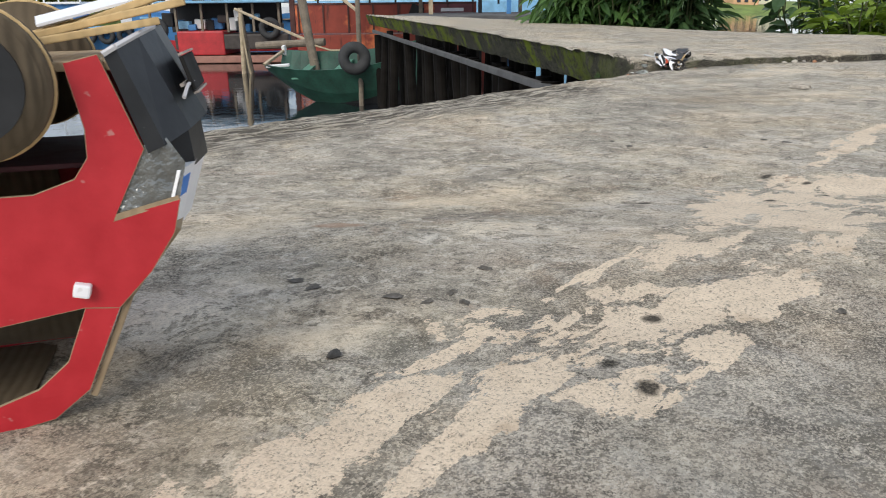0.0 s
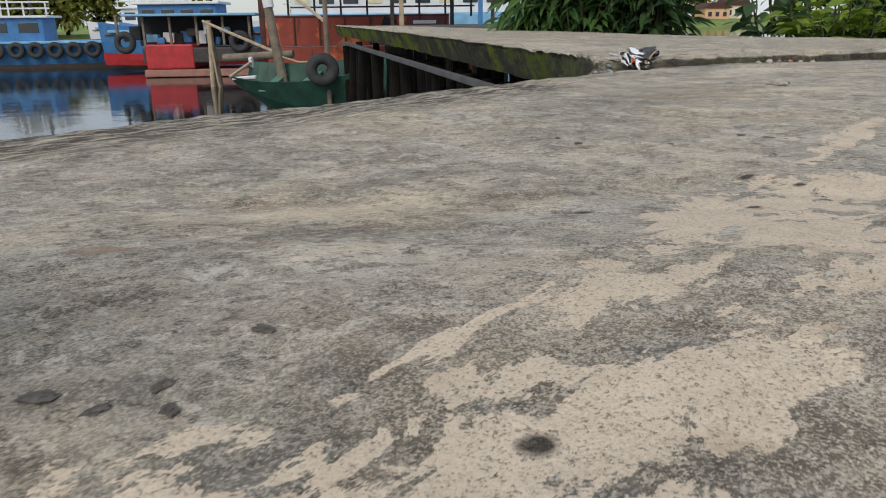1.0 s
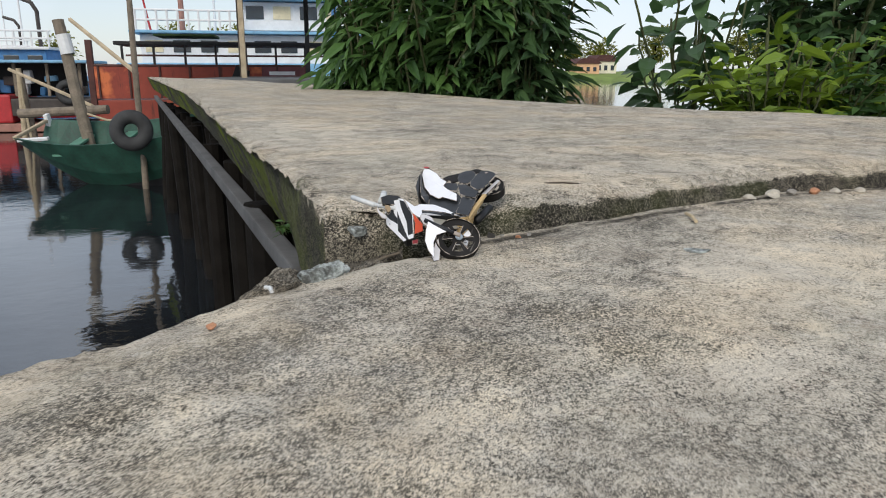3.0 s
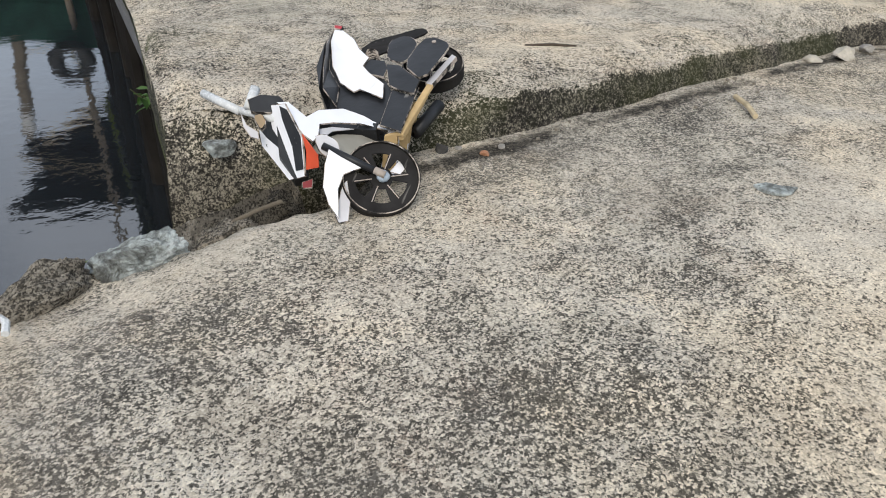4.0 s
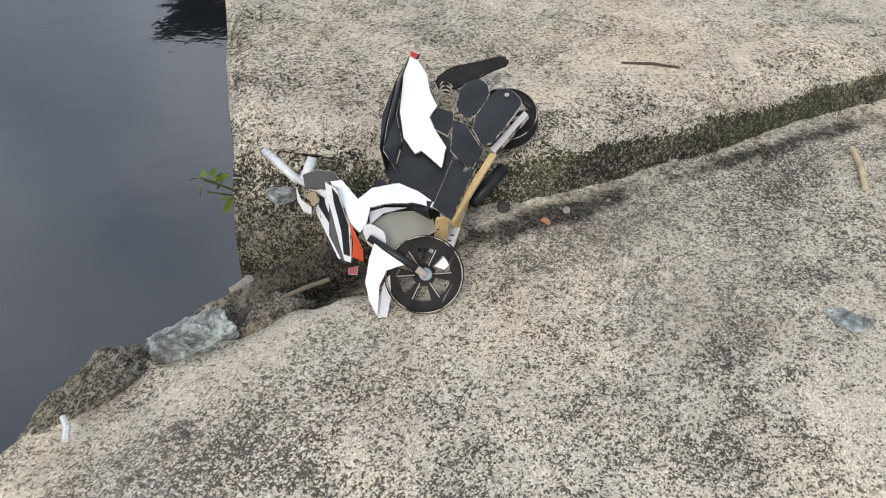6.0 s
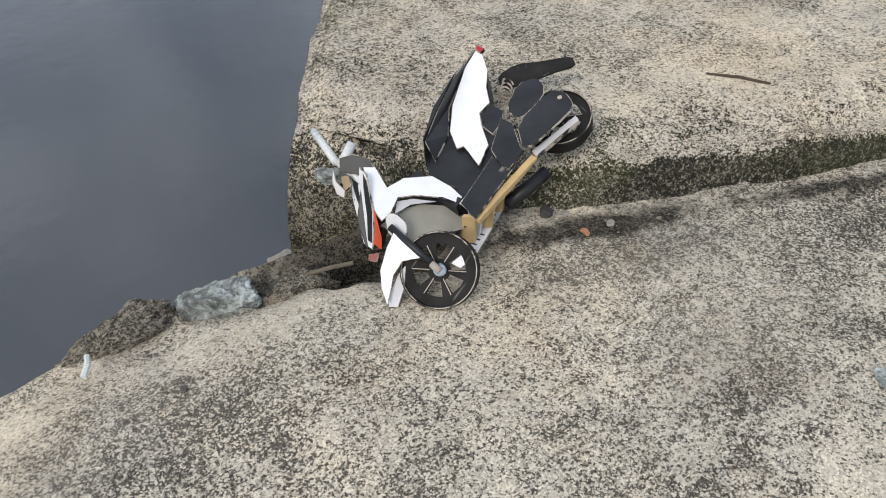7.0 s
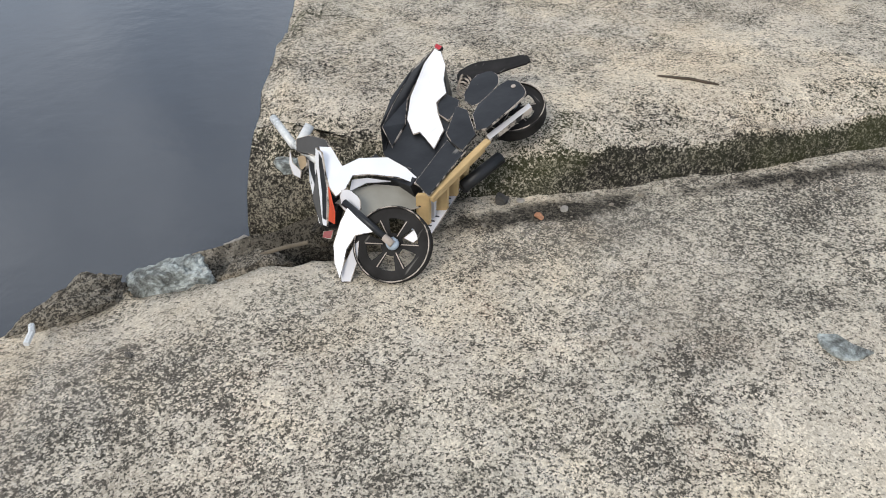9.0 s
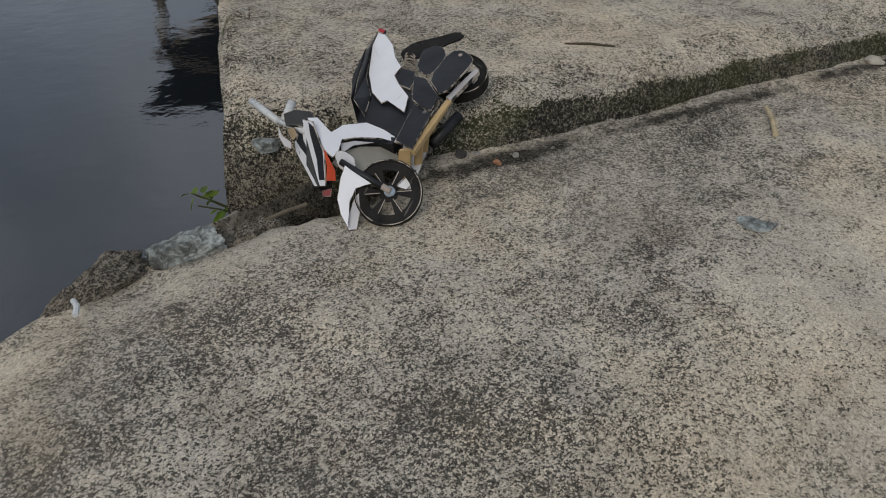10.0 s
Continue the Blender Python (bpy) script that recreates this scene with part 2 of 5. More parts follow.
        near.inputs["To Min"].default_value = 0.25
        green = m.math("MULTIPLY", m.math("MULTIPLY", left, near.outputs[0]), m.ramp(g, [(0.48, 0.0), (0.55, 1.0)]))
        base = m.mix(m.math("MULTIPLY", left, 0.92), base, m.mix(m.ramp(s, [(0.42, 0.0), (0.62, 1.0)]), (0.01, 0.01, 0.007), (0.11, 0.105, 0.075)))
        base = m.mix(green, base, m.mix(m.noise(90, 5), (0.025, 0.04, 0.004), (0.24, 0.3, 0.02)))
    h = m.math("ADD", m.math("MULTIPLY", m.noise(75, 6, 0.68), 0.8), m.math("MULTIPLY", m.ramp(s, [(0.36, 0.0), (0.6, 1.0)]), 0.3))
    if spill:
        h = m.math("ADD", h, m.math("MULTIPLY", sm, 0.35))
    if ripple:
        # trowel ridges along the slab's edge
        off = m.add("ShaderNodeVectorMath", operation="SUBTRACT")
        m.put(off.inputs[0], m.co)
        off.inputs[1].default_value = (-0.33, 2.38, 0)
        across, along = m.add("ShaderNodeVectorMath", operation="DOT_PRODUCT"), m.add("ShaderNodeVectorMath", operation="DOT_PRODUCT")
        for n, d in ((across, (0.734, -0.679, 0)), (along, (0.679, 0.734, 0))):
            m.put(n.inputs[0], off.outputs[0])
            n.inputs[1].default_value = d
        near = m.math("MULTIPLY", m.ramp(across.outputs["Value"], [(0.22, 1.0), (0.4, 0.0)]), m.ramp(m.math("MULTIPLY", along.outputs["Value"], 0.5), [(0.72, 1.0), (0.82, 0.0)]))
        fold = m.add("ShaderNodeCombineXYZ")
        m.put(fold.inputs[0], m.math("MULTIPLY", along.outputs["Value"], 9.0))
        m.put(fold.inputs[1], m.math("MULTIPLY", across.outputs["Value"], 60.0))
        ridge = m.noise(1.0, 5, 0.6, fold.outputs[0], 0.4)
        h = m.math("ADD", h, m.math("MULTIPLY", m.math("MULTIPLY", m.ramp(ridge, [(0.4, 0.0), (0.5, 1.0), (0.6, 0.2)]), near), 8.0))
        base = m.mix(m.math("MULTIPLY", near, m.ramp(ridge, [(0.54, 0.0), (0.6, 0.45)])), base, (0.72, 0.63, 0.49))
        base = m.mix(m.math("MULTIPLY", near, m.ramp(ridge, [(0.46, 0.85), (0.52, 0.0)])), base, (0.09, 0.075, 0.058))
    m.color(base)
    m.bump(h, 0.003, 0.65)
    return m.m


# Spilled pale mortar in strokes: from x, y to x, y, half width
SPILL = [
    (0.7, 1.58, 0.86, 1.78, 0.052), (0.84, 1.74, 0.96, 1.68, 0.091), (0.93, 1.85, 1.06, 1.86, 0.065), (0.67, 1.51, 0.58, 1.37, 0.029), (1.0, 1.98, 1.42, 2.5, 0.023), (0.8, 1.51, 0.72, 1.38, 0.013),
    (0.83, 1.51, 0.76, 1.4, 0.026), (0.71, 1.49, 0.63, 1.39, 0.008), (0.68, 1.35, 0.56, 1.24, 0.031), (0.7, 1.34, 0.61, 1.23, 0.021), (0.61, 1.22, 0.55, 1.15, 0.014), (0.47, 1.28, 0.58, 1.32, 0.014),
    (0.43, 1.21, 0.55, 1.25, 0.029), (0.39, 1.22, 0.43, 1.24, 0.019), (0.41, 1.2, 0.35, 1.15, 0.01), (0.35, 1.11, 0.4, 1.14, 0.022), (0.42, 1.12, 0.48, 1.19, 0.018), (0.49, 1.17, 0.55, 1.21, 0.018),
    (0.54, 1.2, 0.51, 1.15, 0.014), (0.47, 1.12, 0.53, 1.13, 0.016), (0.47, 1.3, 0.61, 1.43, 0.005), (0.22, 0.97, 0.36, 1.1, 0.024), (0.36, 1.02, 0.43, 1.13, 0.016), (0.72, 1.55, 0.88, 1.58, 0.055),
]
PALE = [(1.53, 3.65, 0.09, 0.05, 0), (1.2, 3.952, 0.13, 0.026, 38), (1.06, 3.83, 0.12, 0.03, 46), (0.12, 1.5, 0.16, 0.07, 40), (1.75, 3.9, 0.25, 0.18, 20), (0.36, 1.75, 0.2, 0.06, 20), (1.5, 3.1, 0.3, 0.07, 10), (0.3, 1.2, 0.06, 0.04, 20)]
# Darker areas; the one at 0.22, 1.12 paints the model car's contact shadow.
DARK = [(0.5, 1.2, 0.45, 0.2, 45), (1.15, 3.0, 0.6, 0.28, 40), (1.2, 3.87, 0.17, 0.07, 42), (1.3, 3.72, 0.3, 0.1, 40), (1.05, 3.68, 0.25, 0.06, 46), (0.22, 1.12, 0.2, 0.1, 20), (0.6, 1.08, 0.25, 0.1, 45), (0.45, 0.98, 0.2, 0.06, 30), (0.5, 1.34, 0.08, 0.03, 30), (0.8, 1.52, 0.08, 0.04, 20), (0.63, 1.83, 0.09, 0.03, 0), (1.46, 4.09, 0.2, 0.05, 24), (1.68, 4.18, 0.2, 0.045, 24), (2.0, 4.33, 0.25, 0.04, 20)]
RUST = [(0.742, 1.685, 0.03, 0.014, 10), (0.93, 1.9, 0.03, 0.014, 30), (0.25, 1.53, 0.04, 0.018, 0)]
M_SLAB = concrete("slab_concrete", SPILL, PALE, DARK, RUST, soil=[(1.25, 4.075, 0.17, 0.06, 24), (1.45, 4.115, 0.16, 0.022, 24), (1.68, 4.215, 0.2, 0.018, 24), (1.95, 4.335, 0.2, 0.018, 22), (2.3, 4.43, 0.25, 0.014, 9), (0.655, 1.725, 0.016, 0.012, 0), (0.905, 1.92, 0.025, 0.012, 40), (0.95, 1.87, 0.014, 0.011, 40), (0.83, 1.72, 0.014, 0.011, 40), (0.94, 1.79, 0.014, 0.011, 40), (0.55, 1.25, 0.014, 0.011, 40), (0.5, 1.17, 0.014, 0.011, 40), (0.52, 1.14, 0.014, 0.011, 40)], soiled=0.92, ripple=True, rough_y=(2.3, 3.4))
M_DECK = concrete("deck_concrete", pale=[(1.5, 4.27, 0.5, 0.05, 24), (1.9, 4.5, 0.4, 0.12, 20), (1.15, 5.2, 0.9, 0.25, 105)], moss_shade=True, cream=0.45)


def broken_stone():
    """Pale blue-green stone with dark seams and gritty facets."""
    m = Mat("blue_grey_stone", 0.88, spec=0.25)
    a, b = m.noise(45, 8, 0.7, None, 0.5), m.noise(260, 5, 0.6)
    col = m.ramp(a, [(0.38, (0.1, 0.1, 0.092)), (0.47, (0.3, 0.32, 0.3)), (0.54, (0.5, 0.54, 0.52)), (0.64, (0.68, 0.71, 0.68))])
    m.color(m.mix(m.ramp(b, [(0.4, 0.5), (0.5, 0.0)]), col, (0.12, 0.12, 0.11)))
    m.bump(m.math("ADD", a, m.math("MULTIPLY", b, 0.25)), 0.012, 0.9)
    return m.m


M_STONE = broken_stone()
# Pile colour set near black to stand in for shade under the jetty.
M_PILE = plain("near_black_timber", (0.012, 0.0105, 0.009), 0.85, 0.5, 6, bump=0.01, spec=0.1)
M_BEAM = plain("beam_concrete", (0.1, 0.1, 0.1), 0.9, 0.4, 5, bump=0.004)


def water():
    m = Mat("river_water", 0.04, spec=1.0)
    n = m.math("ADD", m.math("MULTIPLY", m.noise(1.2, 3), 0.8), m.math("MULTIPLY", m.noise(7, 3), 0.25))
    m.color((0.013, 0.016, 0.019))
    m.b.inputs["IOR"].default_value = 1.6
    m.bump(n, 0.02, 0.35)
    return m.m


M_WATER = water()


# ---- mesh helpers ----
def link(name, bm, material, parent=None, label="", smooth=False):
    me = bpy.data.meshes.new(name)
    bm.to_mesh(me)
    bm.free()
    for mt in material if isinstance(material, (list, tuple)) else [material]:
        me.materials.append(mt)
    if smooth:
        me.polygons.foreach_set("use_smooth", [True] * len(me.polygons))
    ob = new(name, me)
    if parent:
        ob.parent = parent
    return tagged(ob, label)


def part(name, bm, material, parent, label="", smooth=False):
    return link(name, bm, material, parent, label, smooth)


def thing(name, label, category, group="", m=None):
    ob = tagged(new(name), label, category, group)
    if m is not None:
        ob.matrix_world = m
    return ob


def box(sx, sy, sz, x=0, y=0, z=0, bevel=0.0, m=None):
    """A block with its middle at x, y, z."""
    bm = bmesh.new()
    bmesh.ops.create_cube(bm, size=1, matrix=Matrix.Translation((x, y, z)) @ Matrix.Diagonal((sx, sy, sz, 1)))
    if bevel:
        bmesh.ops.bevel(bm, geom=bm.edges[:], offset=bevel, segments=2, affect="EDGES", profile=0.6)
    if m is not None:
        bmesh.ops.transform(bm, matrix=m, verts=bm.verts)
    return bm


def tube(a, b, r, r2=None, sides=10, cap=True, bm=None):
    """A round bar from a to b."""
    bm = bm or bmesh.new()
    a, b = Vector(a), Vector(b)
    q = (b - a).to_track_quat("Z", "Y").to_matrix().to_4x4()
    bmesh.ops.create_cone(bm, cap_ends=cap, segments=sides, radius1=r, radius2=r if r2 is None else r2, depth=(b - a).length,
                          matrix=Matrix.Translation((a + b) / 2) @ q)
    return bm


def rope(points, r, sides=6, bm=None):
    bm = bm or bmesh.new()
    for a, b in zip(points, points[1:]):
        tube(a, b, r, sides=sides, bm=bm)
    return bm


def torus(R, r, n=32, k=10, flat=1.0):
    """A ring round z; flat stretches its section along z."""
    bm = bmesh.new()
    rings = []
    for i in range(n):
        a = 2 * math.pi * i / n
        rings.append([bm.verts.new(((R + r * math.cos(b)) * math.cos(a), (R + r * math.cos(b)) * math.sin(a), r * flat * math.sin(b)))
                      for b in (2 * math.pi * j / k for j in range(k))])
    for i in range(n):
        for j in range(k):
            bm.faces.new((rings[i][j], rings[(i + 1) % n][j], rings[(i + 1) % n][(j + 1) % k], rings[i][(j + 1) % k]))
    return bm


def plate(outline, thick, m=None, bevel=0.0):
    """A flat sheet cut to an outline in its own plane, thick towards +z."""
    bm = bmesh.new()
    f = bm.faces.new([bm.verts.new((x, y, 0)) for x, y in outline])
    f.normal_update()
    if f.normal.z < 0:
        f.normal_flip()
    ex = bmesh.ops.extrude_face_region(bm, geom=[f])
    bmesh.ops.translate(bm, verts=[v for v in ex["geom"] if isinstance(v, bmesh.types.BMVert)], vec=(0, 0, thick))
    bmesh.ops.recalc_face_normals(bm, faces=bm.faces)
    if bevel:
        bmesh.ops.bevel(bm, geom=bm.edges[:], offset=bevel, segments=1, affect="EDGES")
    if m is not None:
        bmesh.ops.transform(bm, matrix=m, verts=bm.verts)
    return bm


def wob(x, y, z=0.0, s=1.0, o=3):
    return noise.fractal(Vector((x * s, y * s, z * s)), 0.9, 2.0, o)


def smooth(a, b, v):
    k = min(1.0, max(0.0, (v - a) / (b - a)))
    return k * k * (3 - 2 * k)


# ---- the two slabs ----
A = Vector((0.679, 0.734))
B = Vector((0.734, -0.679))
P0 = Vector((-0.33, 2.38))


def slab_z(x, y):
    z = 0.044 * smooth(1.85, 1.35, y)
    return z + 0.006 * wob(x, y, 1.7, 1.6) + 0.003 * wob(x, y, 5.1, 14, 2) + 0.0011 * wob(x, y, 2.2, 42, 1)


def step_y(x):
    """The line of the step between the slabs."""
    y = 4.055 + 0.44 * (x - 1.29) if x < 2.05 else 4.39 + 0.16 * (x - 2.05)
    return y + 0.008 * wob(x, 0, 9.0, 9)


def notch(x, y):
    """Depth of the broken gap between the slab's corner and the deck."""
    d = y - (4.0 + 0.45 * (x - 1.235) + 0.006 * wob(x, y, 4, 30))
    return 0.038 * smooth(0.0, 0.022, d) * smooth(1.36, 1.31, x)


def grid_rows(lo, hi, fine_lo, fine_hi, step, coarse):
    out, v = [], lo
    while v < hi:
        out.append(v)
        v += step if fine_lo <= v < fine_hi else coarse
    return out + [hi]


def lower_slab():
    bm = bmesh.new()
    us = grid_rows(-6.0, 8.6, -1.2, 2.6, 0.009, 0.08)
    vs = [-0.06, -0.052, -0.04, -0.026, -0.012, 0.0] + grid_rows(0.012, 8.0, 0, 1.5, 0.014, 0.12)
    rows = []
    for u in us:
        row = []
        jag = 0.016 * wob(u, 0, 3.3, 5) + 0.006 * wob(u, 0, 8.8, 30)
        for v in vs:
            if v <= 0.0:
                k = -v / 0.06
                p = P0 + A * u + B * (jag - 0.02 * math.sin(k * math.pi / 2) ** 1.0)
                z = slab_z(p.x, p.y) - 0.012 - (0.0 if k == 0 else 0.03 * k) - (0.5 if v == -0.06 else 0)
                z += 0.004 * wob(u, v, 2.0, 25)
            else:
                p = P0 + A * u + B * (v + jag * max(0, 1 - v * 6))
                z = slab_z(p.x, p.y) - notch(p.x, p.y) - 0.012 * smooth(0.09, 0.0, v) + 0.009 * smooth(0.42, 0.05, v) * smooth(2.1, 1.6, u) * (abs(wob(u * 5, v * 30, 2.7, 1.0, 3)) - 0.3)
            row.append(bm.verts.new((p.x, p.y, z)))
        rows.append(row)
    for r, s in zip(rows, rows[1:]):
        for i in range(len(r) - 1):
            c = (r[i].co + s[i + 1].co) / 2
            if c.y < step_y(c.x) + 0.1:
                bm.faces.new((r[i], r[i + 1], s[i + 1], s[i]))
    bmesh.ops.delete(bm, geom=[v for v in bm.verts if not v.link_faces], context="VERTS")
    bmesh.ops.recalc_face_normals(bm, faces=bm.faces)
    return tagged(link("ground", bm, M_SLAB, smooth=True), "worn grey concrete slab with pale spilled mortar", "ground", kind="structure")


def deck_z(x, y):
    return 0.047 + 0.011 * (y - 4.2) + 0.005 * wob(x, y, 4.4, 1.3) + 0.003 * wob(x, y, 7.1, 11, 2)


def deck_left(y):
    pts = [(4.0, 1.185), (4.165, 1.17), (4.3, 1.138), (4.53, 1.09), (5.27, 0.905), (8.2, 0.27), (14.6, -1.45), (24, -3.6)]
    for (a, xa), (b, xb) in zip(pts, pts[1:]):
        if y <= b:
            break
    return xa + (xb - xa) * (y - a) / (b - a)


BACK = [(0, -1.5, 14.8), (0.25, 0.2, 12), (0.45, 1.1, 10), (0.6, 2.1, 7.1), (0.7, 2.75, 6.2), (0.8, 3.4, 5.6), (1, 6.8, 6.2)]


def deck():
    """The raised slab: columns from the broken front edge to the back edge, skirts on the front and on the left."""
    bm = bmesh.new()
    ks = grid_rows(0.0, 1.0, 0, 0.2, 0.0035, 0.01)
    ts = grid_rows(0.0, 1.0, 0, 0.35, 0.0035, 0.02)
    rows = []
    for s in [-3, -2, -1] + ts:
        row = []
        t = max(0.0, s)
        for (ta, xa, ya), (tb, xb, yb) in zip(BACK, BACK[1:]):
            if t <= tb:
                break
        h = (t - ta) / (tb - ta)
        bx, by = xa + (xb - xa) * h, ya + (yb - ya) * h
        fx = 1.17 + 5.0 * t * t + 1.2 * t * (1 - t)
        foot = max(step_y(fx) + 0.004, 4.115 + 0.01 * wob(fx, 0, 2, 12))
        fy = max(step_y(fx) + 0.026 + 0.008 * wob(fx, 0, 6, 9), 4.162 + 0.01 * wob(fx, 0, 2, 12))
        for k in [-6, -5, -4, -3, -2, -1] + ks:
            kk = max(0.0, k) ** 1.6
            y = fy + (by - fy) * kk
            x = fx + (bx - fx) * kk
            if t < 0.12:
                x = x + (deck_left(y) - x) * (1 - t / 0.12) if kk > 0 or t == 0 else x
            xl = deck_left(y)
            z = deck_z(x, y) - 0.013 * smooth(0.075, 0.0, y - fy) ** 1.5 - 0.008 * smooth(0.03, 0.0, x - xl)
            e = smooth(0.06, 0.0, min(y - fy, (x - xl) * 0.8))
            z += e * (0.009 * wob(x, y, 2.5, 17) + 0.005 * wob(x, y, 1.5, 55) - 0.002)
            if k < 0:
                d, h = {-1: (0.008, 0.2), -2: (0.022, 0.45), -3: (0.045, 0.8), -4: (0.075, 1.0), -5: (0.12, 1.0), -6: (0.34, 0.9)}[k]
                z -= d
                y += (foot - fy) * h + min(1, d * 16) * (0.014 * wob(x, z, 3, 16) + 0.008 * wob(x, z, 5, 50))
            if s < 0:
                d = {-1: 0.03, -2: 0.1, -3: 0.17}[s]
                z -= d if k >= 0 else 0.05 * -s
                x += (0.05 + 0.37 * smooth(4.3, 4.9, y)) * d - 0.003 + 0.006 * wob(y, z, 6, 14)
            row.append(bm.verts.new((x, y, z)))
        rows.append(row)
    for r, s in zip(rows, rows[1:]):
        for i in range(len(r) - 1):
            bm.faces.new((r[i], r[i + 1], s[i + 1], s[i]))
    bmesh.ops.recalc_face_normals(bm, faces=bm.faces)
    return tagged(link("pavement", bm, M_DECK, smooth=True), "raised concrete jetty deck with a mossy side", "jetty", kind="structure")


WATER_Z = -1.5
lower_slab()
deck()
w = bmesh.new()
bmesh.ops.create_grid(w, x_segments=1, y_segments=1, size=2500, matrix=Matrix.Translation((0, 0, WATER_Z)))
tagged(link("water", w, M_WATER), "dark still river water reflecting the sky", "water", kind="structure")

# ---- jetty understructure ----
def jetty_beam():
    bm = bmesh.new()
    a, b = Vector((deck_left(4.8) + 0.085, 4.8, -0.24)), Vector((deck_left(14.4) + 0.085, 14.4, -0.13))
    q = (b - a).to_track_quat("Y", "Z").to_matrix().to_4x4()
    bm = box(0.05, (b - a).length, 0.05, bevel=0.008, m=Matrix.Translation((a + b) / 2) @ q)
    ob = link("jetty_beam", bm, M_BEAM)
    return tagged(ob, "weathered grey concrete beam under the jetty edge", "beam")


def piles():
    rnd = random.Random(4)
    first = None
    y = 5.6
    while y < 14.8:
        for off in (0.16, 0.9):
            x = deck_left(y) + off + rnd.uniform(-0.08, 0.08)
            if first is None:
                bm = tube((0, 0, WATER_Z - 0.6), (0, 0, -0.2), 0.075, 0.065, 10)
                first = tagged(link("jetty_pile", bm, M_PILE, smooth=False), "near-black round timber pile under the jetty", "pile", "jetty piles")
                first.matrix_world = pose(x, y, 0, rnd.uniform(-3, 3), rnd.uniform(-3, 3), 0)
            else:
                copy_thing(first, pose(x, y + rnd.uniform(-0.1, 0.1), 0, rnd.uniform(-4, 4), rnd.uniform(-4, 4), rnd.uniform(0, 90)))
        y += 0.42


jetty_beam()
piles()


# ---- card models ----
def rounded(pts, n=1):
    """The outline with its corners cut off, n times over."""
    for _ in range(n):
        out = []
        for (x, y), (u, v) in zip(pts, pts[1:] + pts[:1]):
            out += [(x * 0.8 + u * 0.2, y * 0.8 + v * 0.2), (x * 0.2 + u * 0.8, y * 0.2 + v * 0.8)]
        pts = out
    return pts


def mm(pts):
    return [(x / 1000, y / 1000) for x, y in pts]


def paper(name, c, rough=0.55, spec=0.4, wear=0.12):
    """Coloured card: faint blotches, fine scratches that show the pale core."""
    m = Mat(name, rough, spec=spec)
    a = m.noise(40, 5)
    col = m.ramp(a, [(0.3, tuple(v * (1 - wear) for v in c)), (0.7, tuple(min(0.9, v * (1 + wear) + 0.01) for v in c))])
    scr = m.ramp(m.noise(150, 2, 0.5, m.stretch(1, 0.12, 1, 30)), [(0.72, 0.0), (0.78, 0.35)])
    m.color(m.mix(scr, col, (0.5, 0.47, 0.42)))
    m.bump(m.noise(90, 4), 0.0006, 0.5)
    return m.m


def corrugated(name, c):
    """Raw brown cardboard with its flutes."""
    m = Mat(name, 0.9, spec=0.2)
    w = m.add("ShaderNodeTexWave")
    m.put(w.inputs["Vector"], m.co)
    w.inputs["Scale"].default_value, w.inputs["Distortion"].default_value = 45, 2
    m.color(m.mix(m.noise(60, 5), tuple(v * 0.55 for v in c), tuple(min(0.9, v * 1.25) for v in c)))
    m.bump(w.outputs["Fac"], 0.0008, 0.6)
    return m.m


M_BLACK = paper("black_card", (0.012, 0.013, 0.015), 0.42, 0.35, 0.25)
M_WHITE = paper("white_card", (0.82, 0.82, 0.84), 0.5, 0.4, 0.03)
M_GREYW = paper("pale_grey_card", (0.55, 0.54, 0.55), 0.6, 0.3, 0.1)
M_KHAKI = paper("grey_board", (0.3, 0.285, 0.24), 0.75, 0.25, 0.15)
M_REDC = paper("red_card", (0.44, 0.013, 0.022), 0.45, 0.45, 0.12)
M_DKRED = paper("dark_red_card", (0.2, 0.012, 0.014), 0.45, 0.45, 0.12)
M_ORANGE = paper("orange_red_card", (0.6, 0.07, 0.02), 0.45, 0.45, 0.15)
M_BROWN = corrugated("raw_cardboard", (0.36, 0.27, 0.17))
# Darker copy of the cardboard; dim light on wheels and cabin put into colour.
M_WHEELC = corrugated("dim_cardboard", (0.13, 0.1, 0.066))
M_TAN = corrugated("pale_wood_strip", (0.62, 0.44, 0.22))
M_TYREC = paper("tyre_card", (0.016, 0.0145, 0.0135), 0.7, 0.12, 0.3)
M_RIMEDGE = paper("cut_card_edge", (0.42, 0.36, 0.31), 0.8, 0.2, 0.25)


def cut_edge():
    """Cut card edge: pale core, in places still black."""
    m = Mat("worn_card_edge", 0.8, spec=0.2)
    m.color(m.mix(m.ramp(m.noise(70, 5, 0.7), [(0.44, 0.0), (0.54, 1.0)]), (0.03, 0.028, 0.026), (0.46, 0.4, 0.34)))
    return m.m


M_EDGE = cut_edge()
M_GLUE = plain("dried_glue", (0.34, 0.4, 0.46), 0.2, 0.3, 90)
M_CLEAR = plain("milky_plastic_tube", (0.62, 0.63, 0.62), 0.25, 0.15, 60)
M_INK = plain("printed_ink", (0.06, 0.06, 0.075), 0.6, 0.2, 60)
M_LENS = plain("silver_film", (0.16, 0.165, 0.16), 0.13, 0.75, 6, 0.4, 0.02)


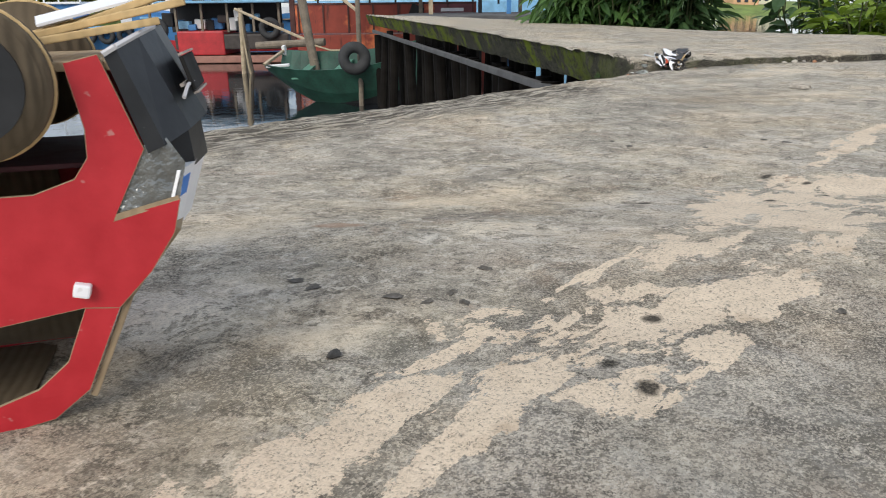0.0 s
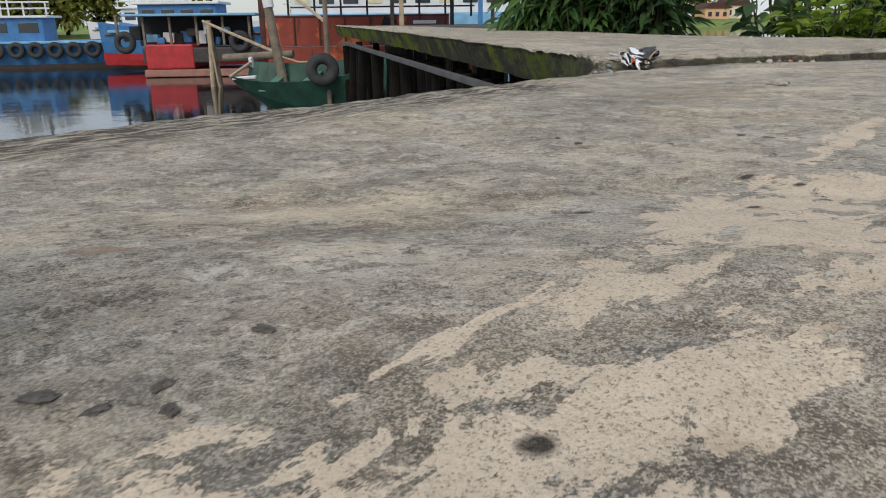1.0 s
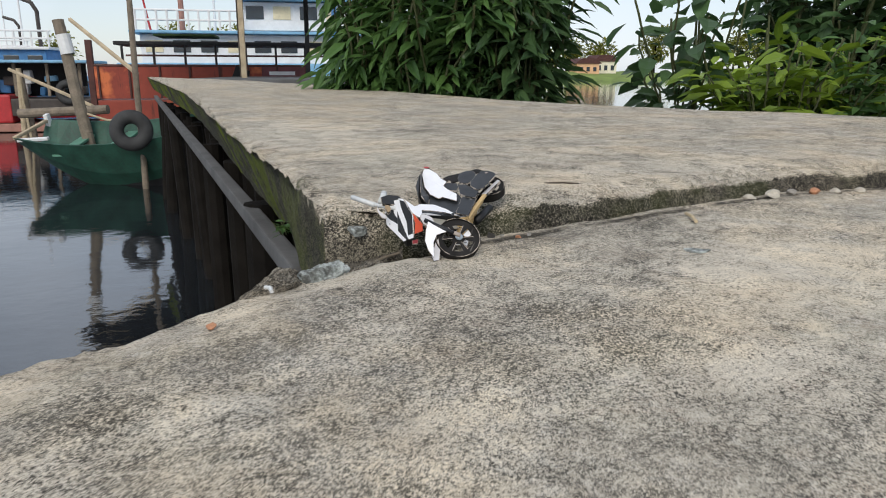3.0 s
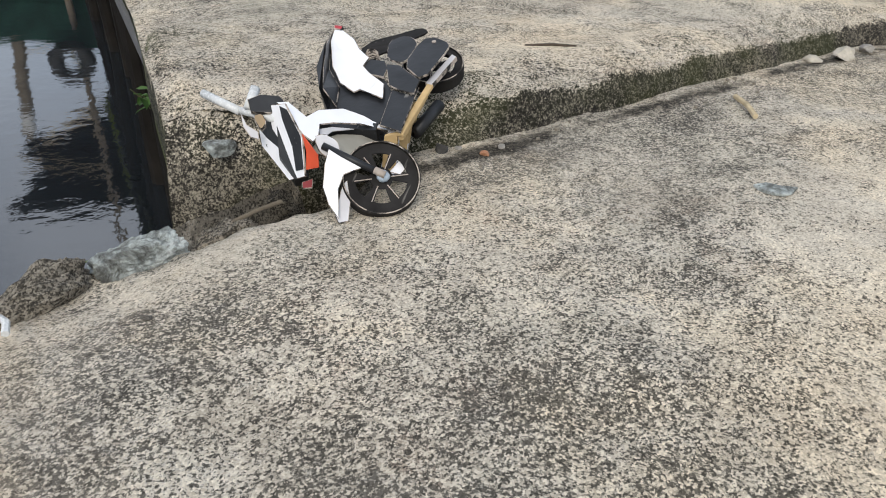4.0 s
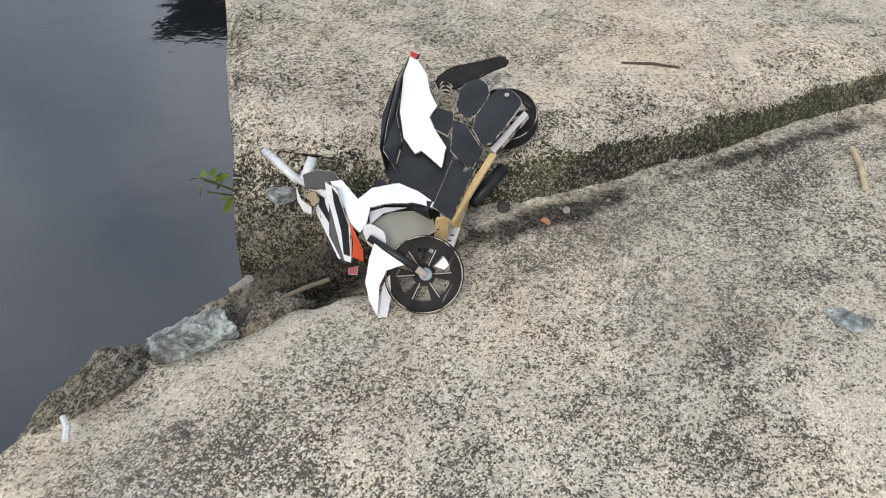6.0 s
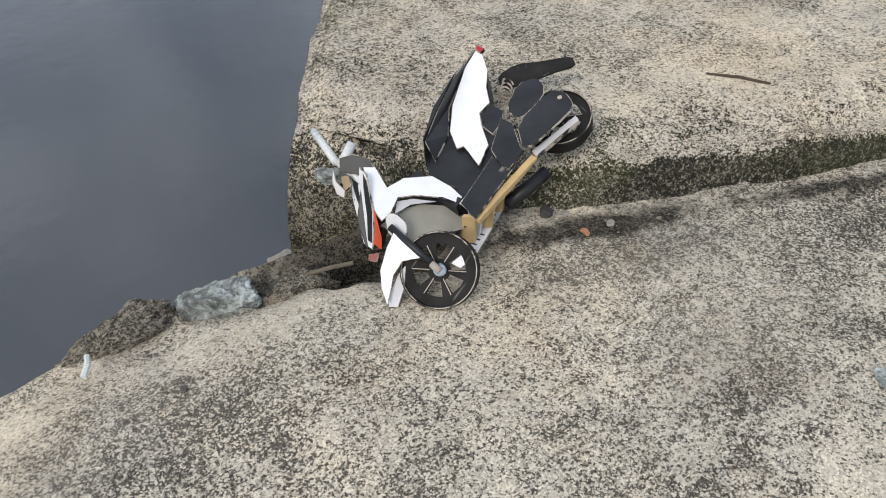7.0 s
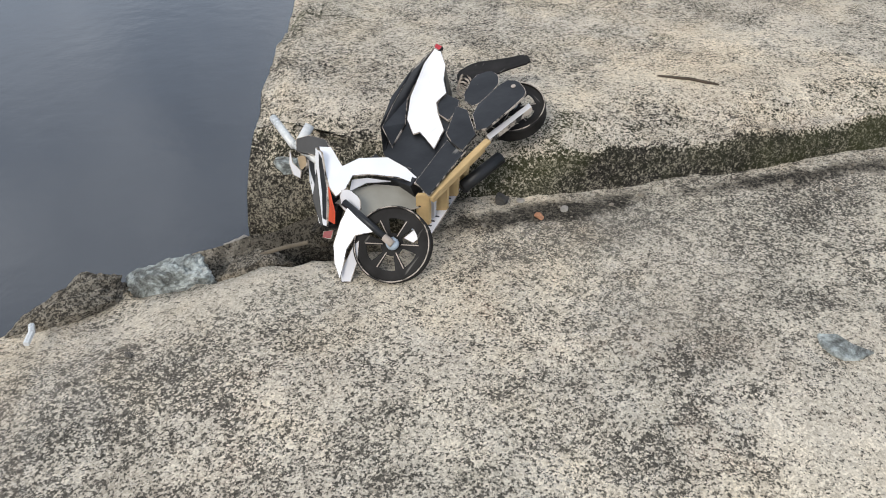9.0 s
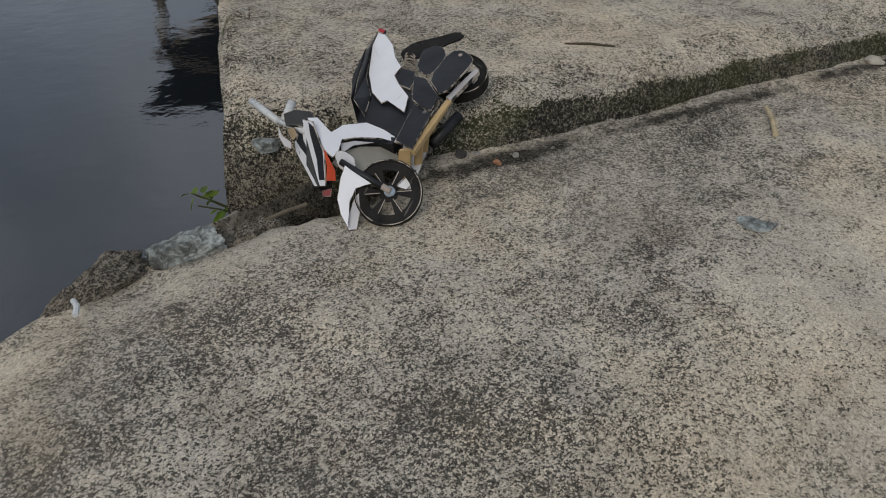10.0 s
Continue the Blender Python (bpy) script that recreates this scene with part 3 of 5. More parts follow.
def card(name, outline, s, thick, frame_m, material, parent, label="", turn=0, edge=None, bend=None):
    """A piece of card cut to an outline in mm, s mm above the plane of frame_m; its cut edges show the pale core."""
    bm = plate(mm(rounded(outline, turn)), thick / 1000)
    mats = [material]
    if edge:
        mats.append(edge)
        for f in bm.faces:
            f.material_index = 0 if abs(f.normal.z) > 0.5 else 1
        topf = [f for f in bm.faces if f.normal.z > 0.5]
        rim = bmesh.ops.inset_region(bm, faces=topf, thickness=0.00045, depth=0.00015, use_even_offset=False)
        for f in rim["faces"]:
            f.material_index = 1
    # card is never quite flat
    k = frame_m @ Matrix.Translation((0, 0, s / 1000))
    for v in bm.verts:
        v.co.z += 0.0009 * noise.noise(Vector((v.co.x * 35, v.co.y * 35, s)))
        if bend:
            v.co += bend(v.co)
    bmesh.ops.transform(bm, matrix=k, verts=bm.verts)
    return part(name, bm, mats, parent, label)


def wheel(parent, m, R=0.029, width=0.012, name="front_wheel"):
    """A card wheel: tread band, spoked disc with openings, pale cut rim, hub."""
    hold = new(name)
    hold.parent = parent
    hold.matrix_world = m
    bm = bmesh.new()
    n = 44
    prof = [(R - 0.0016, width / 2), (R, width / 2 - 0.001), (R, -width / 2 + 0.001), (R - 0.0016, -width / 2)]
    rows = []
    for i in range(n):
        a = 2 * math.pi * i / n
        w = 1 + 0.012 * math.sin(2 * a + 0.6)
        rows.append([bm.verts.new((r * w * math.cos(a), r * w * math.sin(a), z)) for r, z in prof])
    for i in range(n):
        for j in range(4):
            bm.faces.new((rows[i][j], rows[(i + 1) % n][j], rows[(i + 1) % n][(j + 1) % 4], rows[i][(j + 1) % 4]))
    bmesh.ops.recalc_face_normals(bm, faces=bm.faces)
    part("tyre", bm, M_TYREC, hold)
    rim = torus(R - 0.0011, 0.00045, 44, 6)
    bmesh.ops.translate(rim, verts=rim.verts, vec=(0, 0, width / 2))
    part("rim", rim, M_EDGE, hold, "pale cut cardboard rim edge")
    bm = bmesh.new()
    rr = [0.0, 0.006, 0.0085, 0.0195, R - 0.0018]
    for zz in (width / 2 - 0.0022, width / 2 - 0.0034):
        ring = [[bm.verts.new((r * math.cos(2 * math.pi * i / 48), r * math.sin(2 * math.pi * i / 48), zz)) for i in range(48)] for r in rr[1:]]
        for k in range(3):
            for i in range(48):
                if k == 1 and (i % 8) in (1, 2, 3, 4, 5):
                    continue
                bm.faces.new((ring[k][i], ring[k + 1][i], ring[k + 1][(i + 1) % 48], ring[k][(i + 1) % 48]))
        bm.faces.new(ring[0])
    part("spokes", bm, M_TYREC, hold, "black card disc with six openings")
    for i in range(6):
        a = 2 * math.pi * (i + 0.06) / 6
        c, q = Vector((math.cos(a), math.sin(a), 0)), width / 2 - 0.0018
        part("spoke_wire", tube(c * 0.007 + Vector((0, 0, q)), c * 0.02 + Vector((0, 0, q)), 0.0004, sides=5), M_RIMEDGE, hold)
    bm = bmesh.new()
    bmesh.ops.create_icosphere(bm, subdivisions=2, radius=0.0048, matrix=Matrix.Translation((0.001, 0, width / 2 + 0.001)) @ Matrix.Diagonal((1.1, 1, 0.7, 1)))
    for v in bm.verts:
        v.co += 0.0008 * noise.noise_vector(v.co * 400)
    part("hub", bm, M_GLUE, hold, "blob of dried blue-grey glue", True)
    return hold


def motorcycle():
    top = thing("model_motorcycle", "white and black paper model motorcycle lying on its side", "model motorcycle")
    S = Vector((-0.2074, -0.2255, 0.9519)).normalized()
    R = -Vector((-0.3889, -0.8739, -0.2917)).normalized()
    R = (R - R.dot(S) * S).normalized()
    U = S.cross(R)
    O = Vector((1.351, 4.112, 0.054))
    MB = Matrix((R.to_4d(), U.to_4d(), S.to_4d(), (0, 0, 0, 1))).transposed()
    for i in range(3):
        MB[3][i] = 0.0
        MB[i][3] = O[i]
    n = Vector((0, -0.722, 0.692)).normalized()
    X = Vector((1, 0, 0))
    V = n.cross(X)
    MF = Matrix(((X.x, V.x, n.x, 1.338), (X.y, V.y, n.y, 4.021), (X.z, V.z, n.z, 0.020), (0, 0, 0, 1)))
    top.matrix_world = Matrix.Translation((1.345, 4.09, 0.0))
    MB, MF = top.matrix_world.inverted() @ MB, top.matrix_world.inverted() @ MF

    def side(name, pts, s, thick, mat, label="", turn=0, edge=M_EDGE, bend=None):
        return card(name, pts, s, thick, MB, mat, top, label, turn, edge, bend)

    def front(name, pts, s, thick, mat, label="", turn=0, edge=M_EDGE):
        return card(name, pts, s, thick, MF, mat, top, label, turn, edge)

    def fold(p):
        """How far a point of the tail's outer flank is bent up from the plane of the bike's side."""
        out = ((p.x - 0.116) * -0.045 + (p.y - 0.081) * 0.128) / 0.1357
        return Vector((-0.0085, -0.0145, 0.0126)) * smooth(0.006, 0.016, out)

    # rear body: a box of black card with a bulging tail
    bm = plate(mm([(114, 79), (106, 64), (75, 40), (59, 26), (44, 14), (1, -12), (-36, -7), (-35, 17), (-19, 41), (6, 66), (40, 80), (80, 86)]), 0.034)
    crease = Vector((-0.045, 0.128, 0)).normalized()
    bmesh.ops.bisect_plane(bm, geom=bm.verts[:] + bm.edges[:] + bm.faces[:], plane_co=Vector((0.116, 0.081, 0)) + crease * 0.006, plane_no=crease)
    for v in bm.verts:
        if v.co.z < 0.01:
            v.co.x, v.co.y = 0.035 + (v.co.x - 0.035) * 0.86, 0.03 + (v.co.y - 0.03) * 0.8
        else:
            v.co += fold(v.co)
    bmesh.ops.transform(bm, matrix=MB @ Matrix.Translation((0, 0, -0.036)), verts=bm.verts)
    part("tail_body", bm, M_BLACK, top)
    side("tail_panel", [(116, 81), (91, 75), (45, 61), (16, 42), (-12, 36), (3, 61), (30, 70), (80, 83)], -2, 2, M_BLACK, "black card seat side with a pale worn edge", bend=fold)
    side("side_flash", [(113, 78), (111, 69), (94, 52), (75, 41), (59, 27), (46, 29), (35, 20), (18, 2), (-4, -3), (9, 21), (5, 25), (19, 42), (46, 58), (91, 75)], 0.6, 1.0, M_WHITE, "white card side flash")
    side("tail_light", [(119, 80), (113, 78), (110, 70), (116, 70)], 0.2, 3, M_REDC, "red card tail lamp")
    side("side_cover", [(59, 27), (46, 29), (35, 20), (30, 6), (44, 6), (56, 12)], -1.5, 2, M_BLACK)
    side("lower_panel", [(-42, -11), (8, -8), (0, -27), (12, -30), (-50, -30)], 0.5, 1.4, M_BLACK, "black card lower fairing")
    side("knee_panel", [(13, -4), (45, 7), (44, -5), (20, -29), (0, -29), (5, -15)], 2.0, 1.4, M_BLACK)
    side("engine_cover", [(57, 10), (87, 17), (98, 6), (93, -6), (80, -13), (50, -8)], -0.4, 1.8, M_BLACK, "rounded black card engine cover", 1)
    pad = side("engine_cover", [(45, -8), (87, -16), (89, -28), (79, -42), (69, -44), (18, -32)], 1.6, 1.8, M_BLACK, "rounded black card engine cover", 1)
    part("screw", tube(MB @ Vector((0.081, -0.028, 0.0034)), MB @ Vector((0.081, -0.028, 0.0045)), 0.002, sides=12), M_RIMEDGE, pad)
    side("exhaust_guard", [(96, 46), (110, 57), (128, 48), (140, 24), (152, 4), (142, -6), (126, 12), (104, 30)], -21, 1.6, M_TYREC, "black card muffler shape", 1, M_TYREC)
    for k in range(4):
        a = MB @ Vector((0.088 + 0.005 * k, 0.036 + 0.002 * k, -0.02))
        part("spring_coil", rope([a + (MB.to_3x3() @ Vector((0.002 * math.cos(q), 0.006 * math.sin(q), 0.005 * math.cos(q)))) for q in [i * 0.7 for i in range(10)]], 0.0009, 5), M_EDGE, top)
    side("seat_front", [(-35, 20), (-24, 44), (-36, 46), (-44, 18), (-45, -8), (-36, -7)], -24, 24, M_BLACK, "", 0, M_BLACK)
    # pale wood strips of the inner frame
    for a, b, w in (((-48, -28, -3), (24, -36, -5), 8), ((-47, -28, -7), (20, -32, -12), 6)):
        p, q = (MB @ (Vector(v) / 1000) for v in (a, b))
        d = (q - p).to_track_quat("Z", "Y").to_matrix().to_4x4()
        part("frame_strip", box(w * 0.7 / 1000, 0.003, (q - p).length, bevel=0.0005, m=Matrix.Translation((p + q) / 2) @ d), M_TAN, top, "pale wooden strip")

    def upright(lo, hi, wide, mat, label):
        """A flat upright of the inner box, from the printed board up to the side panel; wide runs across the bike."""
        bm = bmesh.new()
        for e in (0.0, 0.003):
            for (x, y, z), w in ((lo, wide), (hi, wide)):
                for k in (-0.5, 0.5):
                    bm.verts.new(Vector((x / 1000 + e - k * w * 0.0004, y / 1000 + k * w / 1000, z / 1000)))
        bm.verts.ensure_lookup_table()
        v = bm.verts
        for f in ((0, 1, 3, 2), (4, 6, 7, 5), (0, 4, 5, 1), (2, 3, 7, 6), (0, 2, 6, 4), (1, 5, 7, 3)):
            bm.faces.new([v[i] for i in f])
        bmesh.ops.recalc_face_normals(bm, faces=bm.faces)
        bmesh.ops.transform(bm, matrix=MB, verts=bm.verts)
        return part("frame_upright", bm, mat, top, label)

    upright((-52, -13, -36), (-48, -21, -3), 10, M_TAN, "pale wooden upright")
    upright((-33, -18, -36), (-29, -26, -4), 9, M_TAN, "pale wooden upright")
    upright((-44, -13, -36), (-40, -21, -4), 9, M_GREYW, "pale grey card filler")
    upright((-16, -18, -36), (-13, -27, -5), 7, M_TAN, "pale wooden upright")
    upright((-3, -19, -36), (0, -29, -6), 6, M_TAN, "pale wooden upright")
    board = side("printed_board", [(-64, -26), (-60, -6), (-10, -2), (8, -8), (0, -20), (-30, -23)], -37, 0.8, M_WHITE, "white printed packaging card")
    for i in range(10):
        if i in (4, 8):
            continue
        part("print_line", box(0.0013, 0.009 - 0.002 * (i % 3), 0.0003, m=MB @ pose(-0.056 + 0.0052 * i, -0.0185 + 0.0012 * (i % 2) + 0.0003 * i, -0.0358, 0, 0, 8)), M_INK, board)
    part("print_mark", box(0.003, 0.005, 0.0003, m=MB @ pose(-0.006, -0.0165, -0.0358, 0, 0, 10)), M_REDC, board)
    part("exhaust_pipe", tube(MB @ Vector((-0.011, -0.027, -0.028)), MB @ Vector((0.03, -0.039, -0.028)), 0.0055, sides=14), M_BLACK, top, "rolled black card pipe", True)
    side("swing_arm", [(30, -30), (76, -44), (72, -49), (26, -36)], -10, 4, M_GREYW, "torn pale grey card arm")
    nl = Vector((0.294, -0.274, 0.916)).normalized()
    xl = (X - X.dot(nl) * nl).normalized()
    yl = nl.cross(xl)
    ML = top.matrix_world.inverted() @ Matrix(((xl.x, yl.x, nl.x, 1.270), (xl.y, yl.y, nl.y, 4.070), (xl.z, yl.z, nl.z, 0.062), (0, 0, 0, 1)))
    card("floor_board", [(22, -34), (30, -18), (46, -6), (84, 4), (90, -12), (70, -26), (52, -42)], -10, 1.2, ML, M_KHAKI, top, "bare grey board foot well", 0, M_EDGE)
    card("floor_stripe", [(78, 2), (84, 3), (90, -14), (84, -16)], -8.6, 1.5, ML, M_BLACK, top)
    card("leg_shield", [(-3, 6), (6, 9), (19, -6), (29, 7), (50, 16), (66, 11), (80, 3), (94, -4), (62, -1), (40, -6), (29, -12), (27, -26), (22, -36), (15, -29)], 0, 1.0, ML, M_WHITE, top, "white card leg shield", 0, M_EDGE)
    card("leg_shield_lip", [(29, -13), (40, -7), (58, -3), (40, -12), (30, -24)], -4, 0.8, ML, M_GREYW, top, "pale inner lip of the leg shield")
    card("cross_panel", [(72, 4), (92, -3), (80, 14), (64, 14)], -3, 1.2, ML, M_BLACK, top, "", 0, M_EDGE)
    rear = wheel(top, top.matrix_world @ MB @ pose(0.078, -0.024, -0.021, 8, -6, 0), 0.0285, 0.013, "rear_wheel")
    # steered front end
    fw = wheel(top, top.matrix_world @ MF, 0.029, 0.012)
    front("wheel_label", [(7, 6), (16, 15), (19, 7), (15, 3)], -1, 0.6, M_WHITE, "scrap of white printed card")
    front("mudguard", [(-36, 24), (-11, 8), (-27, 3), (-32, -8), (-34, -30), (-40, -19), (-43, -6), (-40, 12)], 7.5, 0.9, M_WHITE, "white card front mudguard", 0)
    front("mudguard_side", [(-29, -4), (-25, 0), (-24, -16), (-27, -31), (-34, -32), (-36, -26), (-31, -10)], 2.5, 0.9, M_GREYW, "pale inner flap of the mudguard", 0)
    part("fork", tube(MF @ Vector((-0.04, 0.027, 0.006)), MF @ Vector((0.0, 0.001, 0.009)), 0.0028, sides=12), M_BLACK, top, "rolled black card fork leg", True)
    part("axle", tube(MF @ Vector((-0.005, 0.004, 0.0105)), MF @ Vector((0.002, -0.0005, 0.011)), 0.0028, sides=12), M_RIMEDGE, top, "pale axle end", True)
    front("fork_cap", [(-46, 36), (-38, 38), (-29, 32), (-27, 22), (-36, 18), (-43, 24)], 1.0, 2.0, M_GREYW, "pale grey card disc", 1)
    yc = Vector((-0.245, 0.652, 0.717)).normalized()
    nc = Vector((-0.821, -0.533, 0.204))
    nc = (nc - nc.dot(yc) * yc).normalized()
    xc = yc.cross(nc)
    MC = top.matrix_world.inverted() @ Matrix(((xc.x, yc.x, nc.x, 1.270), (xc.y, yc.y, nc.y, 4.070), (xc.z, yc.z, nc.z, 0.062), (0, 0, 0, 1)))
    cowl = card("front_cowl", [(-9, 8), (9, -1), (14, -32), (1, -57), (-18, -51), (-37, -12), (-32, 4)], 0, 1.2, MC, M_WHITE, top, "white card front cowl with black stripes", 0, M_EDGE)
    for pts in ([(2, 1), (9, -6), (13, -30), (3, -52), (-6, -49), (0, -32), (0, -9)], [(-33, 2), (-12, 6), (-16, -8), (-10, -29), (-14, -28), (-27, -10)], [(-31, -14), (-25, -16), (-17, -33), (-11, -48), (-17, -46), (-30, -26)]):
        card("stripe", pts, 1.5, 0.4, MC, M_BLACK, cowl)
    card("indicator", [(14, -29), (22, -50), (18, -58), (4, -53), (12, -42)], -0.6, 1.0, MC, M_ORANGE, top, "orange red card indicator", 0)
    front("indicator", [(-57, 5), (-49, 7), (-50, 0), (-57, 0)], -9, 2, M_DKRED, "red card indicator", 0)
    front("cowl_back", [(-72, 62), (-64, 62), (-50, 36), (-52, 12), (-62, 10), (-72, 30)], -30, 16, M_BLACK, "", 0, M_BLACK)
    front("neck_card", [(-92, 76), (-82, 80), (-68, 78), (-60, 66), (-74, 64), (-90, 66)], -18, 5, M_BLACK, "dark grey folded card", 0)
    front("mirror_card", [(-98, 68), (-94, 58), (-86, 52), (-86, 46), (-92, 48), (-97, 57)], -20, 1.2, M_GREYW, "pale card mirror piece", 0)
    front("knob", [(-89, 62), (-82, 64), (-79, 56), (-84, 50)], -17, 5, M_BROWN, "scrap of brown cardboard", 1)
    part("handgrip", tube(MF @ Vector((-0.128, 0.100, -0.046)), MF @ Vector((-0.099, 0.074, -0.028)), 0.0034, sides=12), M_CLEAR, top, "milky plastic tube handlebar grip", True)
    part("handgrip", tube(MF @ Vector((-0.086, 0.090, -0.022)), MF @ Vector((-0.092, 0.072, -0.02)), 0.004, sides=12), M_CLEAR, top, "milky plastic tube handlebar grip", True)
    part("handlebar", tube(MF @ Vector((-0.101, 0.076, -0.029)), MF @ Vector((-0.072, 0.06, -0.016)), 0.003, sides=10), M_CLEAR, top, "milky plastic tube", True)
    return top


def model_car():
    top = thing("model_car", "red cardboard model car lying upside down on its roof", "model car", m=Matrix(((0.951, -0.309, 0, 0.18), (0.309, 0.951, 0, 1.09), (0, 0, 1, 0.045), (0, 0, 0, 1))))
    near = pose(0, 0, 0, 90, 0, 0)
    flank = [(17, 205), (34, 209), (50, 159), (30, 122), (65, 130), (60, 111), (45, 89), (25, 69), (7, 71), (-37, 65), (-205, 60), (-225, 100), (-225, 200), (-200, 205), (-195, 165), (-175, 142),
             (-150, 138), (-125, 142), (-105, 165), (-100, 205), (-60, 205), (-58, 171), (-46, 148), (-24, 138), (-8, 138), (13, 145), (21, 156), (22, 171)]
    roof_rail = [(25, 69), (2, 20), (-19, 4), (-50, -2), (-190, -2), (-205, 17), (-195, 18), (-46, 17), (-25, 24), (-7, 39), (7, 71)]
    for w in (0, 122):
        f = near @ Matrix.Translation((0, 0, -w / 1000))
        card("side_panel", flank, -1, 2, f, M_REDC, top, "red card body side", 0, M_BROWN)
        card("roof_rail", roof_rail, -1.4, 2, f, M_REDC, top, "red card roof pillar", 0, M_BROWN)
        for e in (-26, -150):
            hold = new("wheel")
            hold.parent = top
            hold.matrix_local = pose(e / 1000, (w - 6 if w == 0 else w + 6) / 1000, 0.197, 90, 0, 0)
            sgn = 1 if w == 0 else -1
            bm = tube((0, 0, -0.014), (0, 0, 0.014), 0.039, sides=40)
            bmesh.ops.bevel(bm, geom=[x for x in bm.edges if len(x.link_faces) == 2 and x.calc_face_angle() > 0.8], offset=0.003, segments=2, affect="EDGES")
            part("tyre", bm, M_WHEELC, hold, "bare brown cardboard wheel", True)
            part("wheel_face", tube((0, 0, 0.0141 * sgn), (0, 0, 0.0155 * sgn), 0.029, sides=36), M_BLACK, hold)
            part("hub_cap", tube((0, 0, 0.0155 * sgn), (0, 0, 0.0166 * sgn), 0.014, sides=20), M_GREYW, hold)
            part("tread_seam", torus(0.0392, 0.0012, 40, 6), M_TAN, hold)
    mid = lambda x, z, sx, sz, tilt=0, sy=0.118: box(sx, sy, sz, bevel=0.0008, m=pose(x, 0.061, z, 0, tilt, 0))
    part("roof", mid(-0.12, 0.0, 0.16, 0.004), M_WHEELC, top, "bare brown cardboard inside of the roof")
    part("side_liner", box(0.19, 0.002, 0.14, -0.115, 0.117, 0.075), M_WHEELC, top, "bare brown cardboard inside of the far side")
    part("windscreen_frame", mid(0.0165, 0.044, 0.004, 0.066, 25), M_BROWN, top, "torn brown corrugated card")
    part("bonnet", mid(0.044, 0.091, 0.004, 0.056, 39), M_BROWN, top, "brown corrugated card inside the bonnet")
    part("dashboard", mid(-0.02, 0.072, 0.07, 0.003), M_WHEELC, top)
    part("chassis", mid(-0.09, 0.203, 0.27, 0.005), M_BROWN, top, "bare brown cardboard floor")
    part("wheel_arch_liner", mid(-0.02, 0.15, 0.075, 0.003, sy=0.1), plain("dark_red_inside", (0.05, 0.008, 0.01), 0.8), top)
    part("rear_panel", mid(-0.224, 0.13, 0.003, 0.14), M_REDC, top)

    # front bumper of black card, folded round the corner
    def wrap(name, plan, z0, z1, lean, mat, label, zs=0.0, pinch=0.0):
        bm = bmesh.new()
        lo = [bm.verts.new((e / 1000, w / 1000, z0 / 1000 + zs * e / 1000)) for e, w in plan]
        hi = [bm.verts.new(((e + lean - pinch * (e - plan[0][0])) / 1000, w / 1000, z1 / 1000 + zs * e / 1000)) for e, w in plan]
        k = len(plan)
        for i in range(k):
            bm.faces.new((lo[i], lo[(i + 1) % k], hi[(i + 1) % k], hi[i]))
        bm.faces.new(lo[::-1])
        bm.faces.new(hi)
        bmesh.ops.recalc_face_normals(bm, faces=bm.faces)
        return part(name, bm, mat, top, label)

    bumper = wrap("bumper", [(52, -3), (61, -2), (74, 22), (82, 60), (81, 125), (52, 125)], 136, 188, -15, M_BLACK, "black card front bumper", 0.4, 0.32)
    part("torn_edge", rope([((e - 15 - 0.32 * (e - 52)) / 1000, (w - 0.5) / 1000, (188 + 0.4 * e) / 1000) for e, w in ((52, -3), (61, -2), (74, 22), (82, 60))], 0.0016, 5), M_GREYW, bumper, "pale torn paper edge")
    part("torn_edge", rope([(0.0722, 0.021, 0.183), (0.0745, 0.034, 0.189), (0.0772, 0.045, 0.19)], 0.0011, 5), M_GREYW, bumper, "pale torn paper edge")
    part("grille_edge", box(0.002, 0.05, 0.002, m=pose(0.0735, 0.055, 0.189, 0, -21, -5)), M_RIMEDGE, bumper, "pale torn card edge")
    recess = part("number_recess", box(0.0025, 0.05, 0.02, bevel=0.0006, m=pose(0.0765, 0.062, 0.195, 0, -16, -4)), M_TYREC, bumper, "recessed black card panel")
    for dz in (-0.011, 0.011):
        part("recess_edge", box(0.003, 0.05, 0.0012, m=pose(0.077 - dz * 0.28, 0.062, 0.195 + dz, 0, -16, -4)), M_RIMEDGE, recess, "pale torn card edge")
    wrap("grille_panel", [(58, 16), (74, 24), (80, 62), (76, 122), (56, 122)], 144, 166, -2, M_BLACK, "black card grille panel")
    band = wrap("bumper_band", [(48, 2), (54, -1), (61, 24), (66, 62), (60, 122), (40, 122)], 108, 146, 13, M_WHITE, "white printed packaging card band")
    part("print_patch", box(0.0015, 0.014, 0.012, m=pose(0.0665, 0.012, 0.135, 0, 18, -16)), paper("blue_print", (0.05, 0.2, 0.6)), band)
    card("headlight", [(30, 122), (33, 140), (47, 160), (62, 164), (70, 150), (65, 131)], -1.5, 1.4, near, M_LENS, top, "crumpled silver film headlight", 0)
    card("headlight_rim", [(29, 120), (65, 129), (64, 132), (31, 124)], -0.2, 1.6, near, M_BROWN, top, "pale cut cardboard edge")
    part("mirror_stub", box(0.009, 0.006, 0.008, bevel=0.0015, m=pose(0.008, -0.004, 0.083, 0, 15, 0)), M_WHITE, top, "small white card mirror stub")
